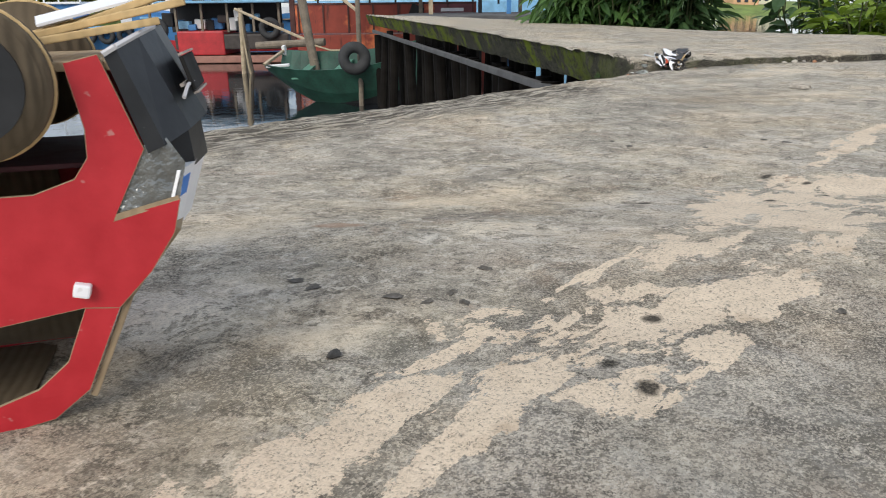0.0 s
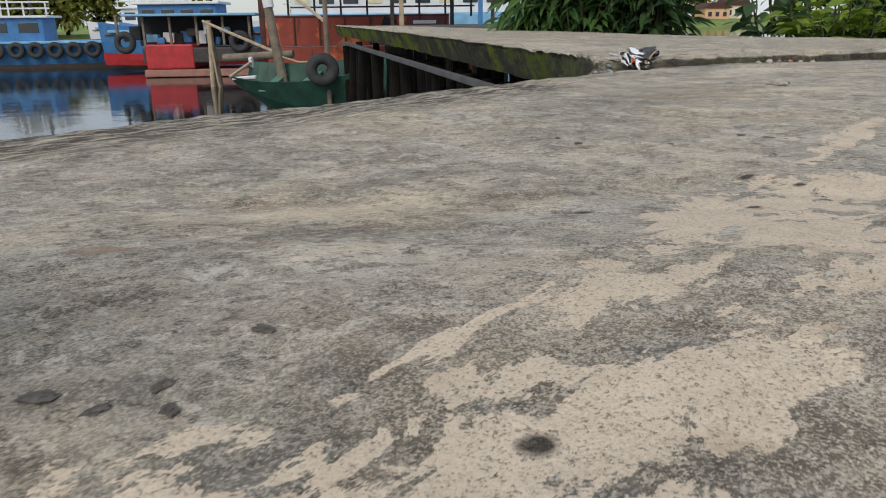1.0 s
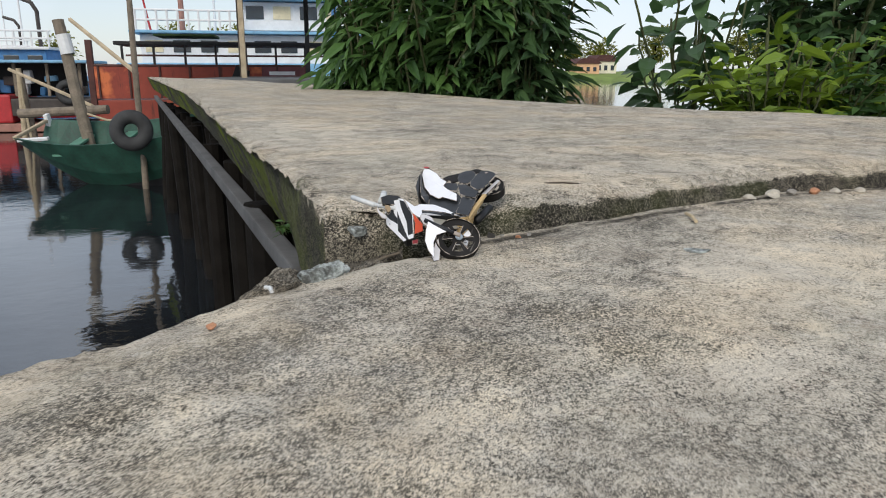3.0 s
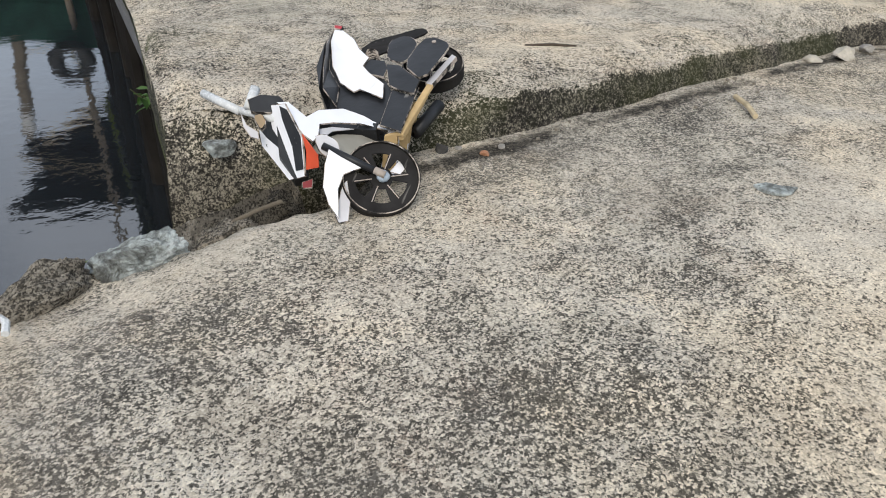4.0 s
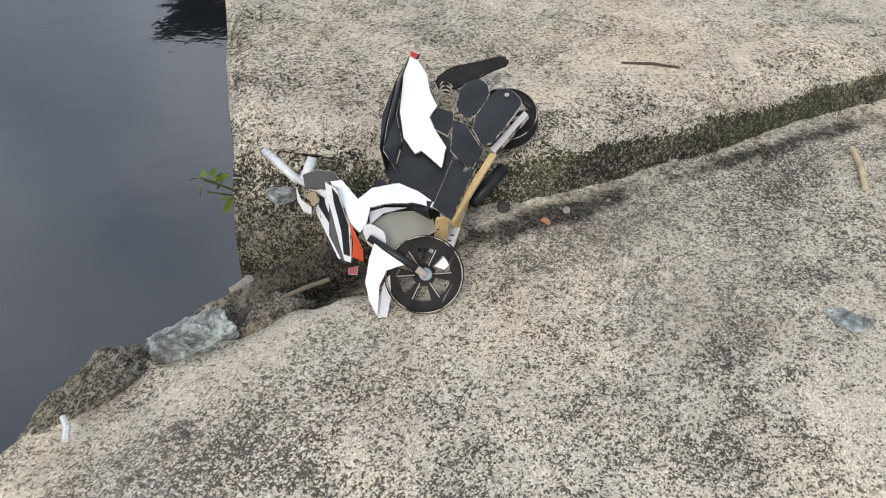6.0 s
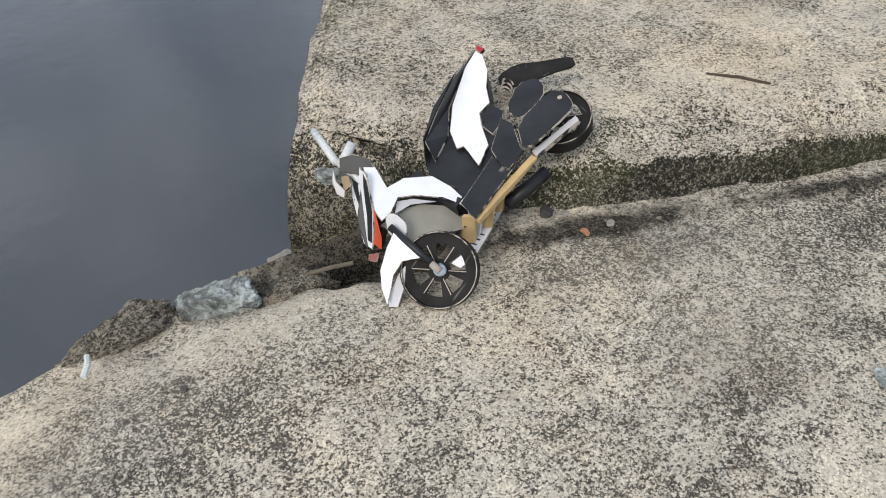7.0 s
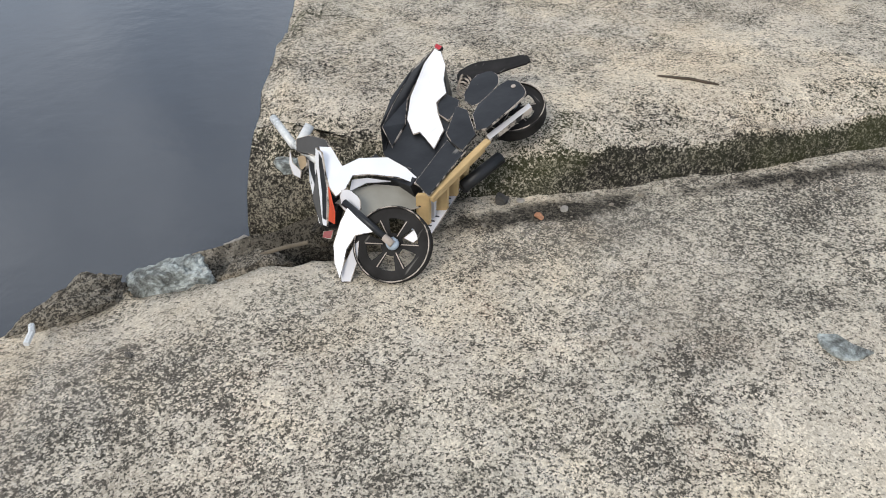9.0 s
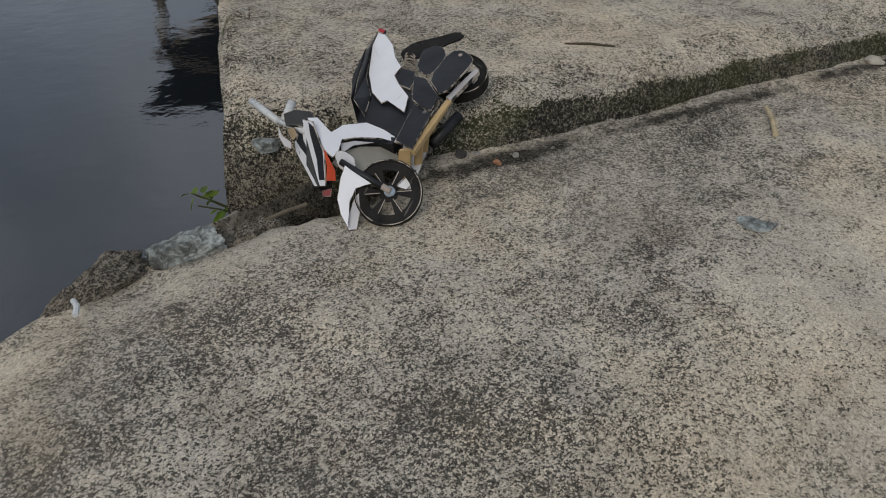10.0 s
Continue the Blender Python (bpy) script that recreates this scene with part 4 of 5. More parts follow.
    for i, (x, y, z, l, a) in enumerate(((0.01, 0.02, 0.216, 0.11, 8), (0.02, 0.03, 0.222, 0.12, -6), (0.0, 0.05, 0.219, 0.1, 14), (0.03, 0.045, 0.226, 0.08, -12))):
        part("axle_stick", box(l, 0.006, 0.004, bevel=0.0008, m=pose(x, y, z, 0, -9 - 3 * i, a)), M_TAN, top, "split pale wooden stick")
    part("packing_scrap", box(0.07, 0.03, 0.0015, m=pose(0.03, 0.06, 0.233, 8, -14, 10)), M_WHITE, top, "scrap of white packing card")
    return top


motorcycle()
model_car()


# ---- loose things on the concrete ----
def lump(size, seed, rough=0.35, subdiv=3):
    """A broken stone: an icosphere cut by planes and roughened."""
    bm = bmesh.new()
    bmesh.ops.create_icosphere(bm, subdivisions=subdiv, radius=1)
    rnd = random.Random(seed)
    for _ in range(9):
        n = Vector((rnd.gauss(0, 1), rnd.gauss(0, 1), rnd.gauss(0, 1))).normalized()
        d = rnd.uniform(0.55, 0.85)
        for v in bm.verts:
            k = v.co.dot(n) - d
            if k > 0:
                v.co -= n * k
    for v in bm.verts:
        v.co *= 1 + rough * (0.4 * noise.fractal(v.co * 2.2 + Vector((seed, 0, 0)), 1, 2, 4) + 0.2 * noise.fractal(v.co * 7 + Vector((0, seed, 0)), 0.7, 2, 4))
        v.co = Vector((v.co.x * size[0], v.co.y * size[1], v.co.z * size[2]))
    return bm


def stone(name, size, m, mat, label, cat="stone", seed=1, group=""):
    ob = link(name, lump(size, seed, 0.42 if max(size) > 0.018 else 0.35, 5 if max(size) > 0.018 else 3), mat)
    ob.matrix_world = m
    return tagged(ob, label, cat, group)


M_PEBBLE = plain("pebble_grey", (0.3, 0.28, 0.25), 0.85, 0.45, 120, bump=0.002)
M_PALE = plain("pale_pebble", (0.44, 0.4, 0.33), 0.8, 0.3, 120, bump=0.002)
M_DARKSTONE = plain("dark_pebble", (0.05, 0.047, 0.043), 0.8, 0.5, 120, bump=0.002)
M_ORANGEST = plain("orange_pebble", (0.45, 0.22, 0.12), 0.85, 0.4, 120, bump=0.002)
M_TWIG = plain("dead_twig", (0.07, 0.053, 0.037), 0.9, 0.5, 90, bump=0.001)
M_STRAW = plain("dry_straw", (0.5, 0.4, 0.25), 0.8, 0.3, 90)
M_SOIL = concrete("dark_rubble", soil=[(0, 0, 40, 40, 0)], soiled=0.97)
M_DIRT = plain("damp_dirt", (0.13, 0.117, 0.1), 0.95, 0.6, 120, bump=0.004)
M_CONCLUMP = concrete("broken_concrete", soil=[(0, 0, 40, 40, 0)], soiled=0.62)

stone("edge_stone", (0.034, 0.02, 0.017), pose(1.17, 3.988, -0.012, 6, -4, 24), M_STONE, "blue-grey broken stone at the slab edge", seed=3)
stone("edge_rock", (0.068, 0.022, 0.032), pose(1.112, 3.947, -0.024, 4, -5, 44), M_CONCLUMP, "rough dark broken concrete ridge at the slab edge", seed=6)
stone("edge_rock", (0.032, 0.02, 0.017), pose(1.222, 4.014, -0.018, 0, 4, 22), M_CONCLUMP, "low dark mossy concrete lump at the slab edge", seed=9)
stone("notch_rubble", (0.1, 0.06, 0.034), pose(1.255, 4.082, -0.076, 0, 0, 25), M_SOIL, "dark damp rubble wedged between the slabs", "rubble", seed=12)
stone("notch_rubble", (0.05, 0.045, 0.034), pose(1.2, 4.055, -0.09, 0, 0, 60), M_SOIL, "dark damp rubble wedged between the slabs", "rubble", seed=15)
stone("notch_rubble", (0.014, 0.01, 0.009), pose(1.225, 4.045, -0.026, 0, 0, 10), M_SOIL, "small dark broken lump wedged between the slabs", "rubble", seed=21)
stone("notch_rubble", (0.016, 0.012, 0.01), pose(1.262, 4.075, -0.018, 0, 0, 70), M_SOIL, "small dark lump wedged between the slabs", "rubble", seed=24)
stone("notch_rubble", (0.013, 0.009, 0.008), pose(1.19, 4.06, -0.03, 0, 0, 40), M_PEBBLE, "small grey broken lump wedged between the slabs", "rubble", seed=27)
stone("pale_stone", (0.015, 0.008, 0.01), pose(1.215, 4.128, 0.012, 20, 0, 10), M_STONE, "pale stone stuck on the broken slab face", seed=18)
flake = link("slate_flake", plate(mm([(-16, 6), (-4, 11), (6, 5), (19, 3), (10, -8), (2, -12), (-6, -10), (-13, -4)]), 0.003, bevel=0.0008), M_STONE)
flake.matrix_world = pose(1.648, 3.99, slab_z(1.648, 3.99) - 0.001, 0, 0, -14)
tagged(flake, "flat blue-grey flake set in the concrete", "stone flake")
for i, (x, y, r, mt) in enumerate(((1.525, 4.178, 0.006, M_ORANGEST), (1.422, 4.13, 0.004, M_PEBBLE), (1.405, 4.128, 0.009, M_DARKSTONE), (1.44, 4.105, 0.005, M_ORANGEST), (1.935, 4.338, 0.013, M_PALE),
                                   (1.985, 4.345, 0.018, M_PALE), (2.1, 4.385, 0.014, M_ORANGEST), (2.04, 4.372, 0.012, M_PEBBLE), (2.15, 4.392, 0.011, M_PALE), (2.21, 4.4, 0.012, M_PALE), (1.35, 4.075, 0.006, M_PEBBLE),
                                   (1.46, 4.12, 0.0045, M_PEBBLE), (1.07, 3.79, 0.006, M_ORANGEST), (1.31, 3.72, 0.003, M_PALE), (1.86, 4.34, 0.006, M_PALE), (0.31, 1.17, 0.006, M_DARKSTONE))):
    word = {M_ORANGEST: "small orange-brown", M_PALE: "small pale cream", M_DARKSTONE: "small dark grey", M_PEBBLE: "small grey"}[mt]
    stone("pebble", (r, r * 0.8, r * 0.55), pose(x, y, slab_z(x, y) + r * 0.3, 0, 0, 40 * i), mt, word + " pebble lying on the concrete", "pebble", 30 + i, "pebbles on the concrete")


def stick(name, a, b, r, mat, label, cat):
    a, b = Vector(a), Vector(b)
    mid = (a + b) / 2 + Vector((0.002, 0.001, 0.0015))
    ob = link(name, rope([a, a.lerp(mid, 0.6), mid, mid.lerp(b, 0.5), b], r, 7), mat)
    return tagged(ob, label, cat)


stick("stick", (1.742, 4.203, 0.008), (1.727, 4.142, 0.007), 0.0028, M_STRAW, "short dry straw-coloured stick on the concrete", "stick")
stick("twig", (1.224, 4.022, -0.008), (1.265, 4.035, 0.002), 0.0018, plain("grey_twig", (0.12, 0.098, 0.07), 0.9, 0.4, 90), "dark dead twig between the slabs", "twig")
stick("twig", (1.535, 4.3, deck_z(1.535, 4.3)), (1.592, 4.291, deck_z(1.592, 4.291)), 0.0015, M_TWIG, "thin dark twig on the jetty deck", "twig")
stick("plastic_straw", (1.108, 3.912, 0.0), (1.116, 3.895, 0.0), 0.0022, M_CLEAR, "short bit of white plastic straw", "straw")


def curl():
    """A torn curl of pale bark or shell."""
    bm = bmesh.new()
    rows = []
    for i in range(30):
        a = 0.5 + 5.6 * i / 29
        r = 0.02 + 0.005 * math.sin(a * 3) + 0.003 * math.sin(a * 7)
        w = 0.0055 + 0.006 * noise.noise(Vector((i * 0.7, 0, 0)))
        c = Vector((r * math.cos(a) * 1.3, r * math.sin(a), 0.002))
        o = Vector((math.cos(a), math.sin(a), 0))
        rows.append([bm.verts.new(c - o * w), bm.verts.new(c + Vector((0, 0, 0.007 + 0.003 * noise.noise(Vector((i * 1.1, 4, 0)))))), bm.verts.new(c + o * w)])
    for p, q in zip(rows, rows[1:]):
        for j in range(2):
            bm.faces.new((p[j], p[j + 1], q[j + 1], q[j]))
    ob = link("bark_curl", bm, plain("grey_bark", (0.36, 0.32, 0.265), 0.9, 0.7, 60, bump=0.004))
    ob.matrix_world = pose(1.53, 3.225, slab_z(1.53, 3.225) + 0.001, 0, 0, -20)
    solid = ob.modifiers.new("thickness", "SOLIDIFY")
    solid.thickness = 0.0015
    return tagged(ob, "pale torn curl of bark lying on the concrete", "bark curl")


curl()
rnd = random.Random(91)
grit = bmesh.new()
for _ in range(260):
    x = rnd.uniform(1.36, 2.4)
    y = step_y(x) - abs(rnd.gauss(0, 0.022)) + 0.004
    r = 0.0009 + 0.0022 * rnd.random() ** 3
    bmesh.ops.create_icosphere(grit, subdivisions=1, radius=r, matrix=Matrix.Translation((x, y, slab_z(x, y) + r * 0.3)) @ pose(0, 0, 0, rnd.uniform(0, 90), 0, rnd.uniform(0, 90)) @ Matrix.Diagonal((1.2, 0.8, 0.7, 1)))
tagged(link("grit", grit, plain("concrete_crumb", (0.19, 0.165, 0.13), 0.9, 0.5, 200)), "loose crumbs of concrete along the step", "grit", kind="stuff")
# wet dark pits in the slab's surface
for i, (x, y, r) in enumerate(((0.34, 1.28, 0.009), (0.37, 1.27, 0.006), (0.39, 1.29, 0.007), (0.4, 1.27, 0.006), (0.42, 1.35, 0.007), (0.25, 1.32, 0.008), (0.27, 1.3, 0.008), (0.7, 1.26, 0.006), (0.887, 2.187, 0.009), (1.07, 2.237, 0.011), (1.038, 2.269, 0.009), (0.737, 2.205, 0.01), (0.711, 2.253, 0.008), (1.394, 3.233, 0.006), (1.187, 3.9, 0.004))):
    ob = link("dirt_spot", lump((r * 1.0, r * 0.65, 0.0018), 50 + i, 1.3, 3), M_DIRT)
    ob.matrix_world = pose(x, y, slab_z(x, y) + 0.0005, 0, 0, 37 * i)
    tagged(ob, "flat dark spot of dirt on the concrete", "dirt spot", "dirt spots")


# ---- plants ----
def leaf_mat(name, lo, hi):
    m = Mat(name, 0.45, spec=0.4)
    r1 = m.add("ShaderNodeNewGeometry").outputs["Random Per Island"]
    r2 = m.add("ShaderNodeObjectInfo").outputs["Random"]
    f = m.math("FRACT", m.math("ADD", r1, r2))
    f = m.math("ADD", m.math("MULTIPLY", f, 0.75), m.math("MULTIPLY", m.noise(30, 3), 0.25))
    col = m.mix(f, lo, hi)
    m.color(col)
    tr = m.add("ShaderNodeBsdfTranslucent")
    m.put(tr.inputs[0], col)
    mx = m.add("ShaderNodeMixShader")
    mx.inputs[0].default_value = 0.3
    m.put(mx.inputs[1], m.b.outputs[0])
    m.put(mx.inputs[2], tr.outputs[0])
    m.put(m.t.nodes["Material Output"].inputs[0], mx.outputs[0])
    return m.m


M_LEAF = leaf_mat("leaf_green", (0.03, 0.075, 0.022), (0.12, 0.23, 0.06))
M_LEAFDARK = leaf_mat("leaf_dark", (0.025, 0.058, 0.022), (0.085, 0.16, 0.055))
M_LEAFLIT = leaf_mat("leaf_light", (0.07, 0.13, 0.012), (0.27, 0.38, 0.04))
M_FARLEAF = leaf_mat("far_leaf", (0.07, 0.09, 0.015), (0.3, 0.3, 0.05))
M_STEM = plain("green_stem", (0.07, 0.08, 0.03), 0.7, 0.4, 20)

LEAF = np.array([(0, 0, 0), (-0.13, 0.3, 0.05), (0, 0.3, 0), (0.13, 0.3, 0.05), (-0.1, 0.68, 0.0), (0, 0.68, -0.05), (0.1, 0.68, 0.0), (0, 1, -0.16)])
LEAF_FACES = [(0, 2, 1), (0, 3, 2), (1, 2, 5, 4), (2, 3, 6, 5), (4, 5, 7), (5, 6, 7)]


def leaf_pose(at, out, length, rnd, droop):
    d = (Vector(out).normalized() + Vector((rnd.gauss(0, 0.35), rnd.gauss(0, 0.35), rnd.gauss(0, 0.3) - droop))).normalized()
    m = d.to_track_quat("Y", "Z").to_matrix().to_4x4() @ pose(0, 0, 0, 0, rnd.uniform(-40, 40), 0)
    return Matrix.Translation(at) @ m @ Matrix.Scale(length, 4)


def leaves_mesh(name, mats, material, parent, wide=1.0):
    """Many leaves in one mesh."""
    mats = mats or [Matrix.Scale(0.001, 4)]
    V = np.c_[LEAF * (wide, 1, 1), np.ones(8)]
    verts, faces = [], []
    for k, m in enumerate(mats):
        verts.append((V @ np.array(m).T)[:, :3])
        faces += [tuple(i + 8 * k for i in f) for f in LEAF_FACES]
    me = bpy.data.meshes.new(name)
    me.from_pydata(np.concatenate(verts).tolist(), [], faces)
    me.materials.append(material)
    ob = new(name, me)
    ob.parent = parent
    return tagged(ob, kind="stuff")


def one_leaf(wide):
    me = bpy.data.meshes.new("leaf")
    me.from_pydata((LEAF * (wide, 1, 1)).tolist(), [], LEAF_FACES)
    return me


def shrub(name, label, base, height, spread, stems, per, length, material, seed, singles=120, droop=0.55, wide=1.0, lean=(0, 0), cat="shrub"):
    """A shrub of arching stems, each hung with leaves; the leaves on the side of the walk are single pieces."""
    rnd = random.Random(seed)
    top = thing(name, label, cat, m=Matrix.Translation(base))
    mats = []
    bm = bmesh.new()
    for _ in range(stems):
        a = rnd.uniform(0, 2 * math.pi)
        q = math.sqrt(rnd.random())
        foot = Vector((math.cos(a) * q * spread * 0.45, math.sin(a) * q * spread * 0.45, 0))
        h = height * rnd.uniform(0.45, 1.0) * (1 - 0.35 * q * q)
        end = foot + Vector((math.cos(a) * spread * rnd.uniform(0.1, 0.65) + lean[0], math.sin(a) * spread * rnd.uniform(0.1, 0.65) + lean[1], h))
        pts = []
        for i in range(7):
            k = i / 6
            p = foot.lerp(end, k)
            p.z = h * (k ** 0.8)
            p += Vector((rnd.gauss(0, 0.02), rnd.gauss(0, 0.02), 0)) * height * 0.5
            pts.append(p)
        rope(pts, min(0.006 * height ** 0.5, 0.02 * height), 5, bm)
        for _ in range(per):
            k = rnd.uniform(0.12, 1.0) * 5.999
            i = int(k)
            p = pts[i].lerp(pts[i + 1], k - i)
            b = rnd.uniform(0, 2 * math.pi)
            out = Vector((math.cos(b), math.sin(b), 0.25)) + (p - Vector((0, 0, p.z))) * (0.6 / spread)
            mats.append(leaf_pose(p + Vector((math.cos(b), math.sin(b), 0)) * rnd.uniform(0, 0.35) * length * 2, out, length * rnd.uniform(0.55, 1.25), rnd, droop))
    tagged(part("stem", bm, M_STEM, top), kind="stuff")
    singles = min(singles, len(mats) * 2 // 3)
    mats.sort(key=lambda m: m.translation.y + 0.3 * abs(m.translation.x))
    me = one_leaf(wide)
    me.materials.append(material)
    for m in mats[:singles]:
        ob = new("leaf", me)
        ob.parent = top
        ob.matrix_local = m
    leaves_mesh("foliage", mats[singles:], material, top, wide)
    return top


BANK_Z = -0.3
bm = bmesh.new()
bmesh.ops.create_grid(bm, x_segments=40, y_segments=30, size=0.5, matrix=Matrix.Translation((6.4, 8.9, 0)) @ Matrix.Diagonal((10, 5, 1, 1)))
for v in bm.verts:
    d = max(smooth(9.4, 11.2, v.co.y), smooth(2.0, 1.5, v.co.x))
    v.co.z = BANK_Z + 0.06 * wob(v.co.x, v.co.y, 1, 1.5) - 1.6 * d
tagged(link("bank", bm, M_SOIL, smooth=True), "dark earth river bank behind the jetty", "bank", kind="structure")
shrub("shrub", "tall dense green shrub with long drooping leaves", (2.0, 8.9, BANK_Z), 2.5, 0.78, 80, 34, 0.24, M_LEAF, 11, 140, lean=(0, -0.1))
shrub("shrub", "dark green shrub with long drooping leaves", (2.55, 8.5, BANK_Z), 2.3, 0.5, 44, 34, 0.22, M_LEAFDARK, 12, 80)
shrub("shrub", "green shrub with hanging long leaves", (1.55, 9.0, BANK_Z), 1.45, 0.45, 30, 30, 0.24, M_LEAF, 13, 80, 0.8)
shrub("undergrowth", "low bright green broad-leaved plants behind the jetty", (3.72, 7.0, BANK_Z), 0.88, 0.45, 40, 16, 0.17, M_LEAFLIT, 14, 140, 0.1, 1.5, cat="plant")
shrub("undergrowth", "low mid-green plants behind the jetty", (4.15, 7.1, BANK_Z), 0.86, 0.7, 50, 20, 0.15, M_LEAF, 15, 80, 0.2, 1.3, cat="plant")
shrub("undergrowth", "low bright green broad-leaved plants behind the jetty", (4.75, 6.6, BANK_Z), 1.0, 0.6, 40, 16, 0.19, M_LEAFLIT, 16, 80, 0.1, 1.5, cat="plant")
shrub("undergrowth", "low mid-green plants behind the jetty", (5.6, 6.9, BANK_Z), 0.75, 0.8, 40, 16, 0.17, M_LEAF, 26, 40, 0.2, 1.3, cat="plant")
shrub("shrub", "dark leafy shrub standing behind low plants", (5.0, 8.2, BANK_Z), 2.5, 0.75, 52, 30, 0.22, M_LEAFDARK, 17, 80, 0.4, 1.4)
shrub("shrub", "dark leafy shrub standing behind low plants", (6.0, 8.2, BANK_Z), 2.6, 1.0, 60, 34, 0.22, M_LEAFDARK, 18, 40, 0.4, 1.4)
shrub("shrub", "thin open shrub with round leaves on long twigs", (3.65, 8.0, BANK_Z), 1.6, 0.75, 16, 14, 0.19, M_LEAFDARK, 19, 60, 0.4, 2.0, (-0.1, 0))
shrub("weed", "small green weed hanging from the slab corner", (1.182, 4.15, -0.15), 0.02, 0.02, 4, 3, 0.011, M_LEAF, 20, 20, 0.3, 1.8, (-0.015, -0.01), cat="weed")
shrub("weed", "small green weed growing on the jetty side", (1.085, 4.57, -0.09), 0.04, 0.03, 5, 4, 0.022, M_LEAF, 21, 20, 0.4, 1.6, (-0.012, 0), cat="weed")
shrub("weed", "small pale green weed under the jetty edge", (1.02, 4.735, -0.46), 0.09, 0.06, 5, 4, 0.036, M_LEAFLIT, 22, 20, 0.4, 1.6, (-0.06, -0.01), cat="weed")


def tree(base, height, crown, n, material, seed, label="yellow-green tree on the far river bank"):
    rnd = random.Random(seed)
    top = thing("tree", label, "tree", "far trees", Matrix.Translation(base))
    bm = tube((0, 0, -0.5), (0.1, 0, height * 0.6), crown * 0.07, crown * 0.03, 8)
    hubs = []
    for _ in range(9):
        a, u = rnd.uniform(0, 6.283), rnd.random()
        h = Vector((math.cos(a) * crown * 0.65 * u ** 0.5, math.sin(a) * crown * 0.65 * u ** 0.5, height * rnd.uniform(0.35, 0.92)))
        hubs.append((h, crown * rnd.uniform(0.28, 0.5)))
        tube((0, 0, height * 0.3), h, crown * 0.025, crown * 0.008, 6, bm=bm)
    part("trunk", bm, M_PILE, top)
    mats = []
    for _ in range(n):
        h, r = rnd.choice(hubs)
        d = Vector((rnd.gauss(0, 1), rnd.gauss(0, 1), rnd.gauss(0, 1))).normalized() * r * rnd.uniform(0.4, 1.1)
        mats.append(leaf_pose(h + d, d, crown * 0.17 * rnd.uniform(0.6, 1.3), rnd, 0.3))
    leaves_mesh("crown", mats, material, top, 2.2)
    return top


for i in range(9):
    tree((-52 + 2.5 * i + (i % 2) * 0.9, 66 + 3 * (i % 3), -1.0), 5.0 + 0.8 * ((i * 7) % 4), 3.2, 1500, M_FARLEAF, 40 + i)


# ---- boats and the landing behind the jetty ----
M_WOOD = plain("weathered_wood", (0.2, 0.165, 0.125), 0.9, 0.45, 7, bump=0.006)
M_PALEWOOD = plain("pale_wood", (0.42, 0.34, 0.23), 0.85, 0.35, 7, bump=0.004)
M_GREEN = plain("green_boat_paint", (0.02, 0.078, 0.054), 0.6, 0.6, 3, bump=0.004)
M_GREENIN = plain("pale_green_paint", (0.1, 0.24, 0.17), 0.6, 0.5, 4, bump=0.003)


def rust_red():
    """Old red lead paint on steel, orange sun glow painted in places, with dark rust streaks."""
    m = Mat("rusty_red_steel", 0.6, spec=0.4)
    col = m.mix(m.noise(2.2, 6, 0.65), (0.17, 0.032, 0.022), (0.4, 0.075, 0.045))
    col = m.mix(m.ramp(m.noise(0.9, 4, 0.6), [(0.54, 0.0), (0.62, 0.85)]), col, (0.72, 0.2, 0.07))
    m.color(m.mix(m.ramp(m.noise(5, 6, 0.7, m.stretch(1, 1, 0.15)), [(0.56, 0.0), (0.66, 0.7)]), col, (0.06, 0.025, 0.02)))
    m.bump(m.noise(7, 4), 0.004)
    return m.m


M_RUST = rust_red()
M_RUSTDARK = plain("dark_rusty_steel", (0.08, 0.03, 0.025), 0.75, 0.5, 3)
M_RED = plain("red_hull_paint", (0.45, 0.025, 0.03), 0.5, 0.35, 3)
M_PINK = plain("faded_red_boot_top", (0.34, 0.17, 0.13), 0.7, 0.35, 4)
M_BLUE = plain("blue_hull_paint", (0.05, 0.19, 0.42), 0.55, 0.35, 3)
M_LBLUE = plain("light_blue_paint", (0.2, 0.42, 0.62), 0.55, 0.3, 3)
M_SHIPW = plain("white_ship_paint", (0.75, 0.76, 0.76), 0.5, 0.12, 2)
M_BLK = plain("tarred_black", (0.015, 0.015, 0.017), 0.7, 0.5, 5)
M_RUBBER = plain("old_tyre_rubber", (0.035, 0.036, 0.037), 0.75, 0.4, 9, bump=0.004)
M_GLASS = plain("dark_window", (0.03, 0.04, 0.05), 0.1, 0.3, 2)
M_LAMPWIN = plain("pale_window_blind", (0.7, 0.62, 0.42), 0.6, 0.2, 2)
M_ROPE = plain("hemp_rope", (0.4, 0.33, 0.22), 0.95, 0.3, 30)
M_TARP = plain("green_tarpaulin", (0.05, 0.09, 0.03), 0.8, 0.4, 3)
M_PIPE = plain("sooty_pipe", (0.05, 0.04, 0.035), 0.6, 0.5, 6)


def post(name, a, b, r, mat, label, cat="post", r2=None, sides=10):
    bm = bmesh.new()
    a, b = Vector(a), Vector(b)
    pts = [a.lerp(b, i / 5) + Vector((0.25 * r * noise.noise(Vector((i, a.x, 0))), 0.25 * r * noise.noise(Vector((0, i, a.y))), 0)) for i in range(6)]
    r2 = r if r2 is None else r2
    for i in range(5):
        tube(pts[i], pts[i + 1], r + (r2 - r) * i / 5, r + (r2 - r) * (i + 1) / 5, sides, bm=bm)
    return tagged(link(name, bm, mat), label, cat)


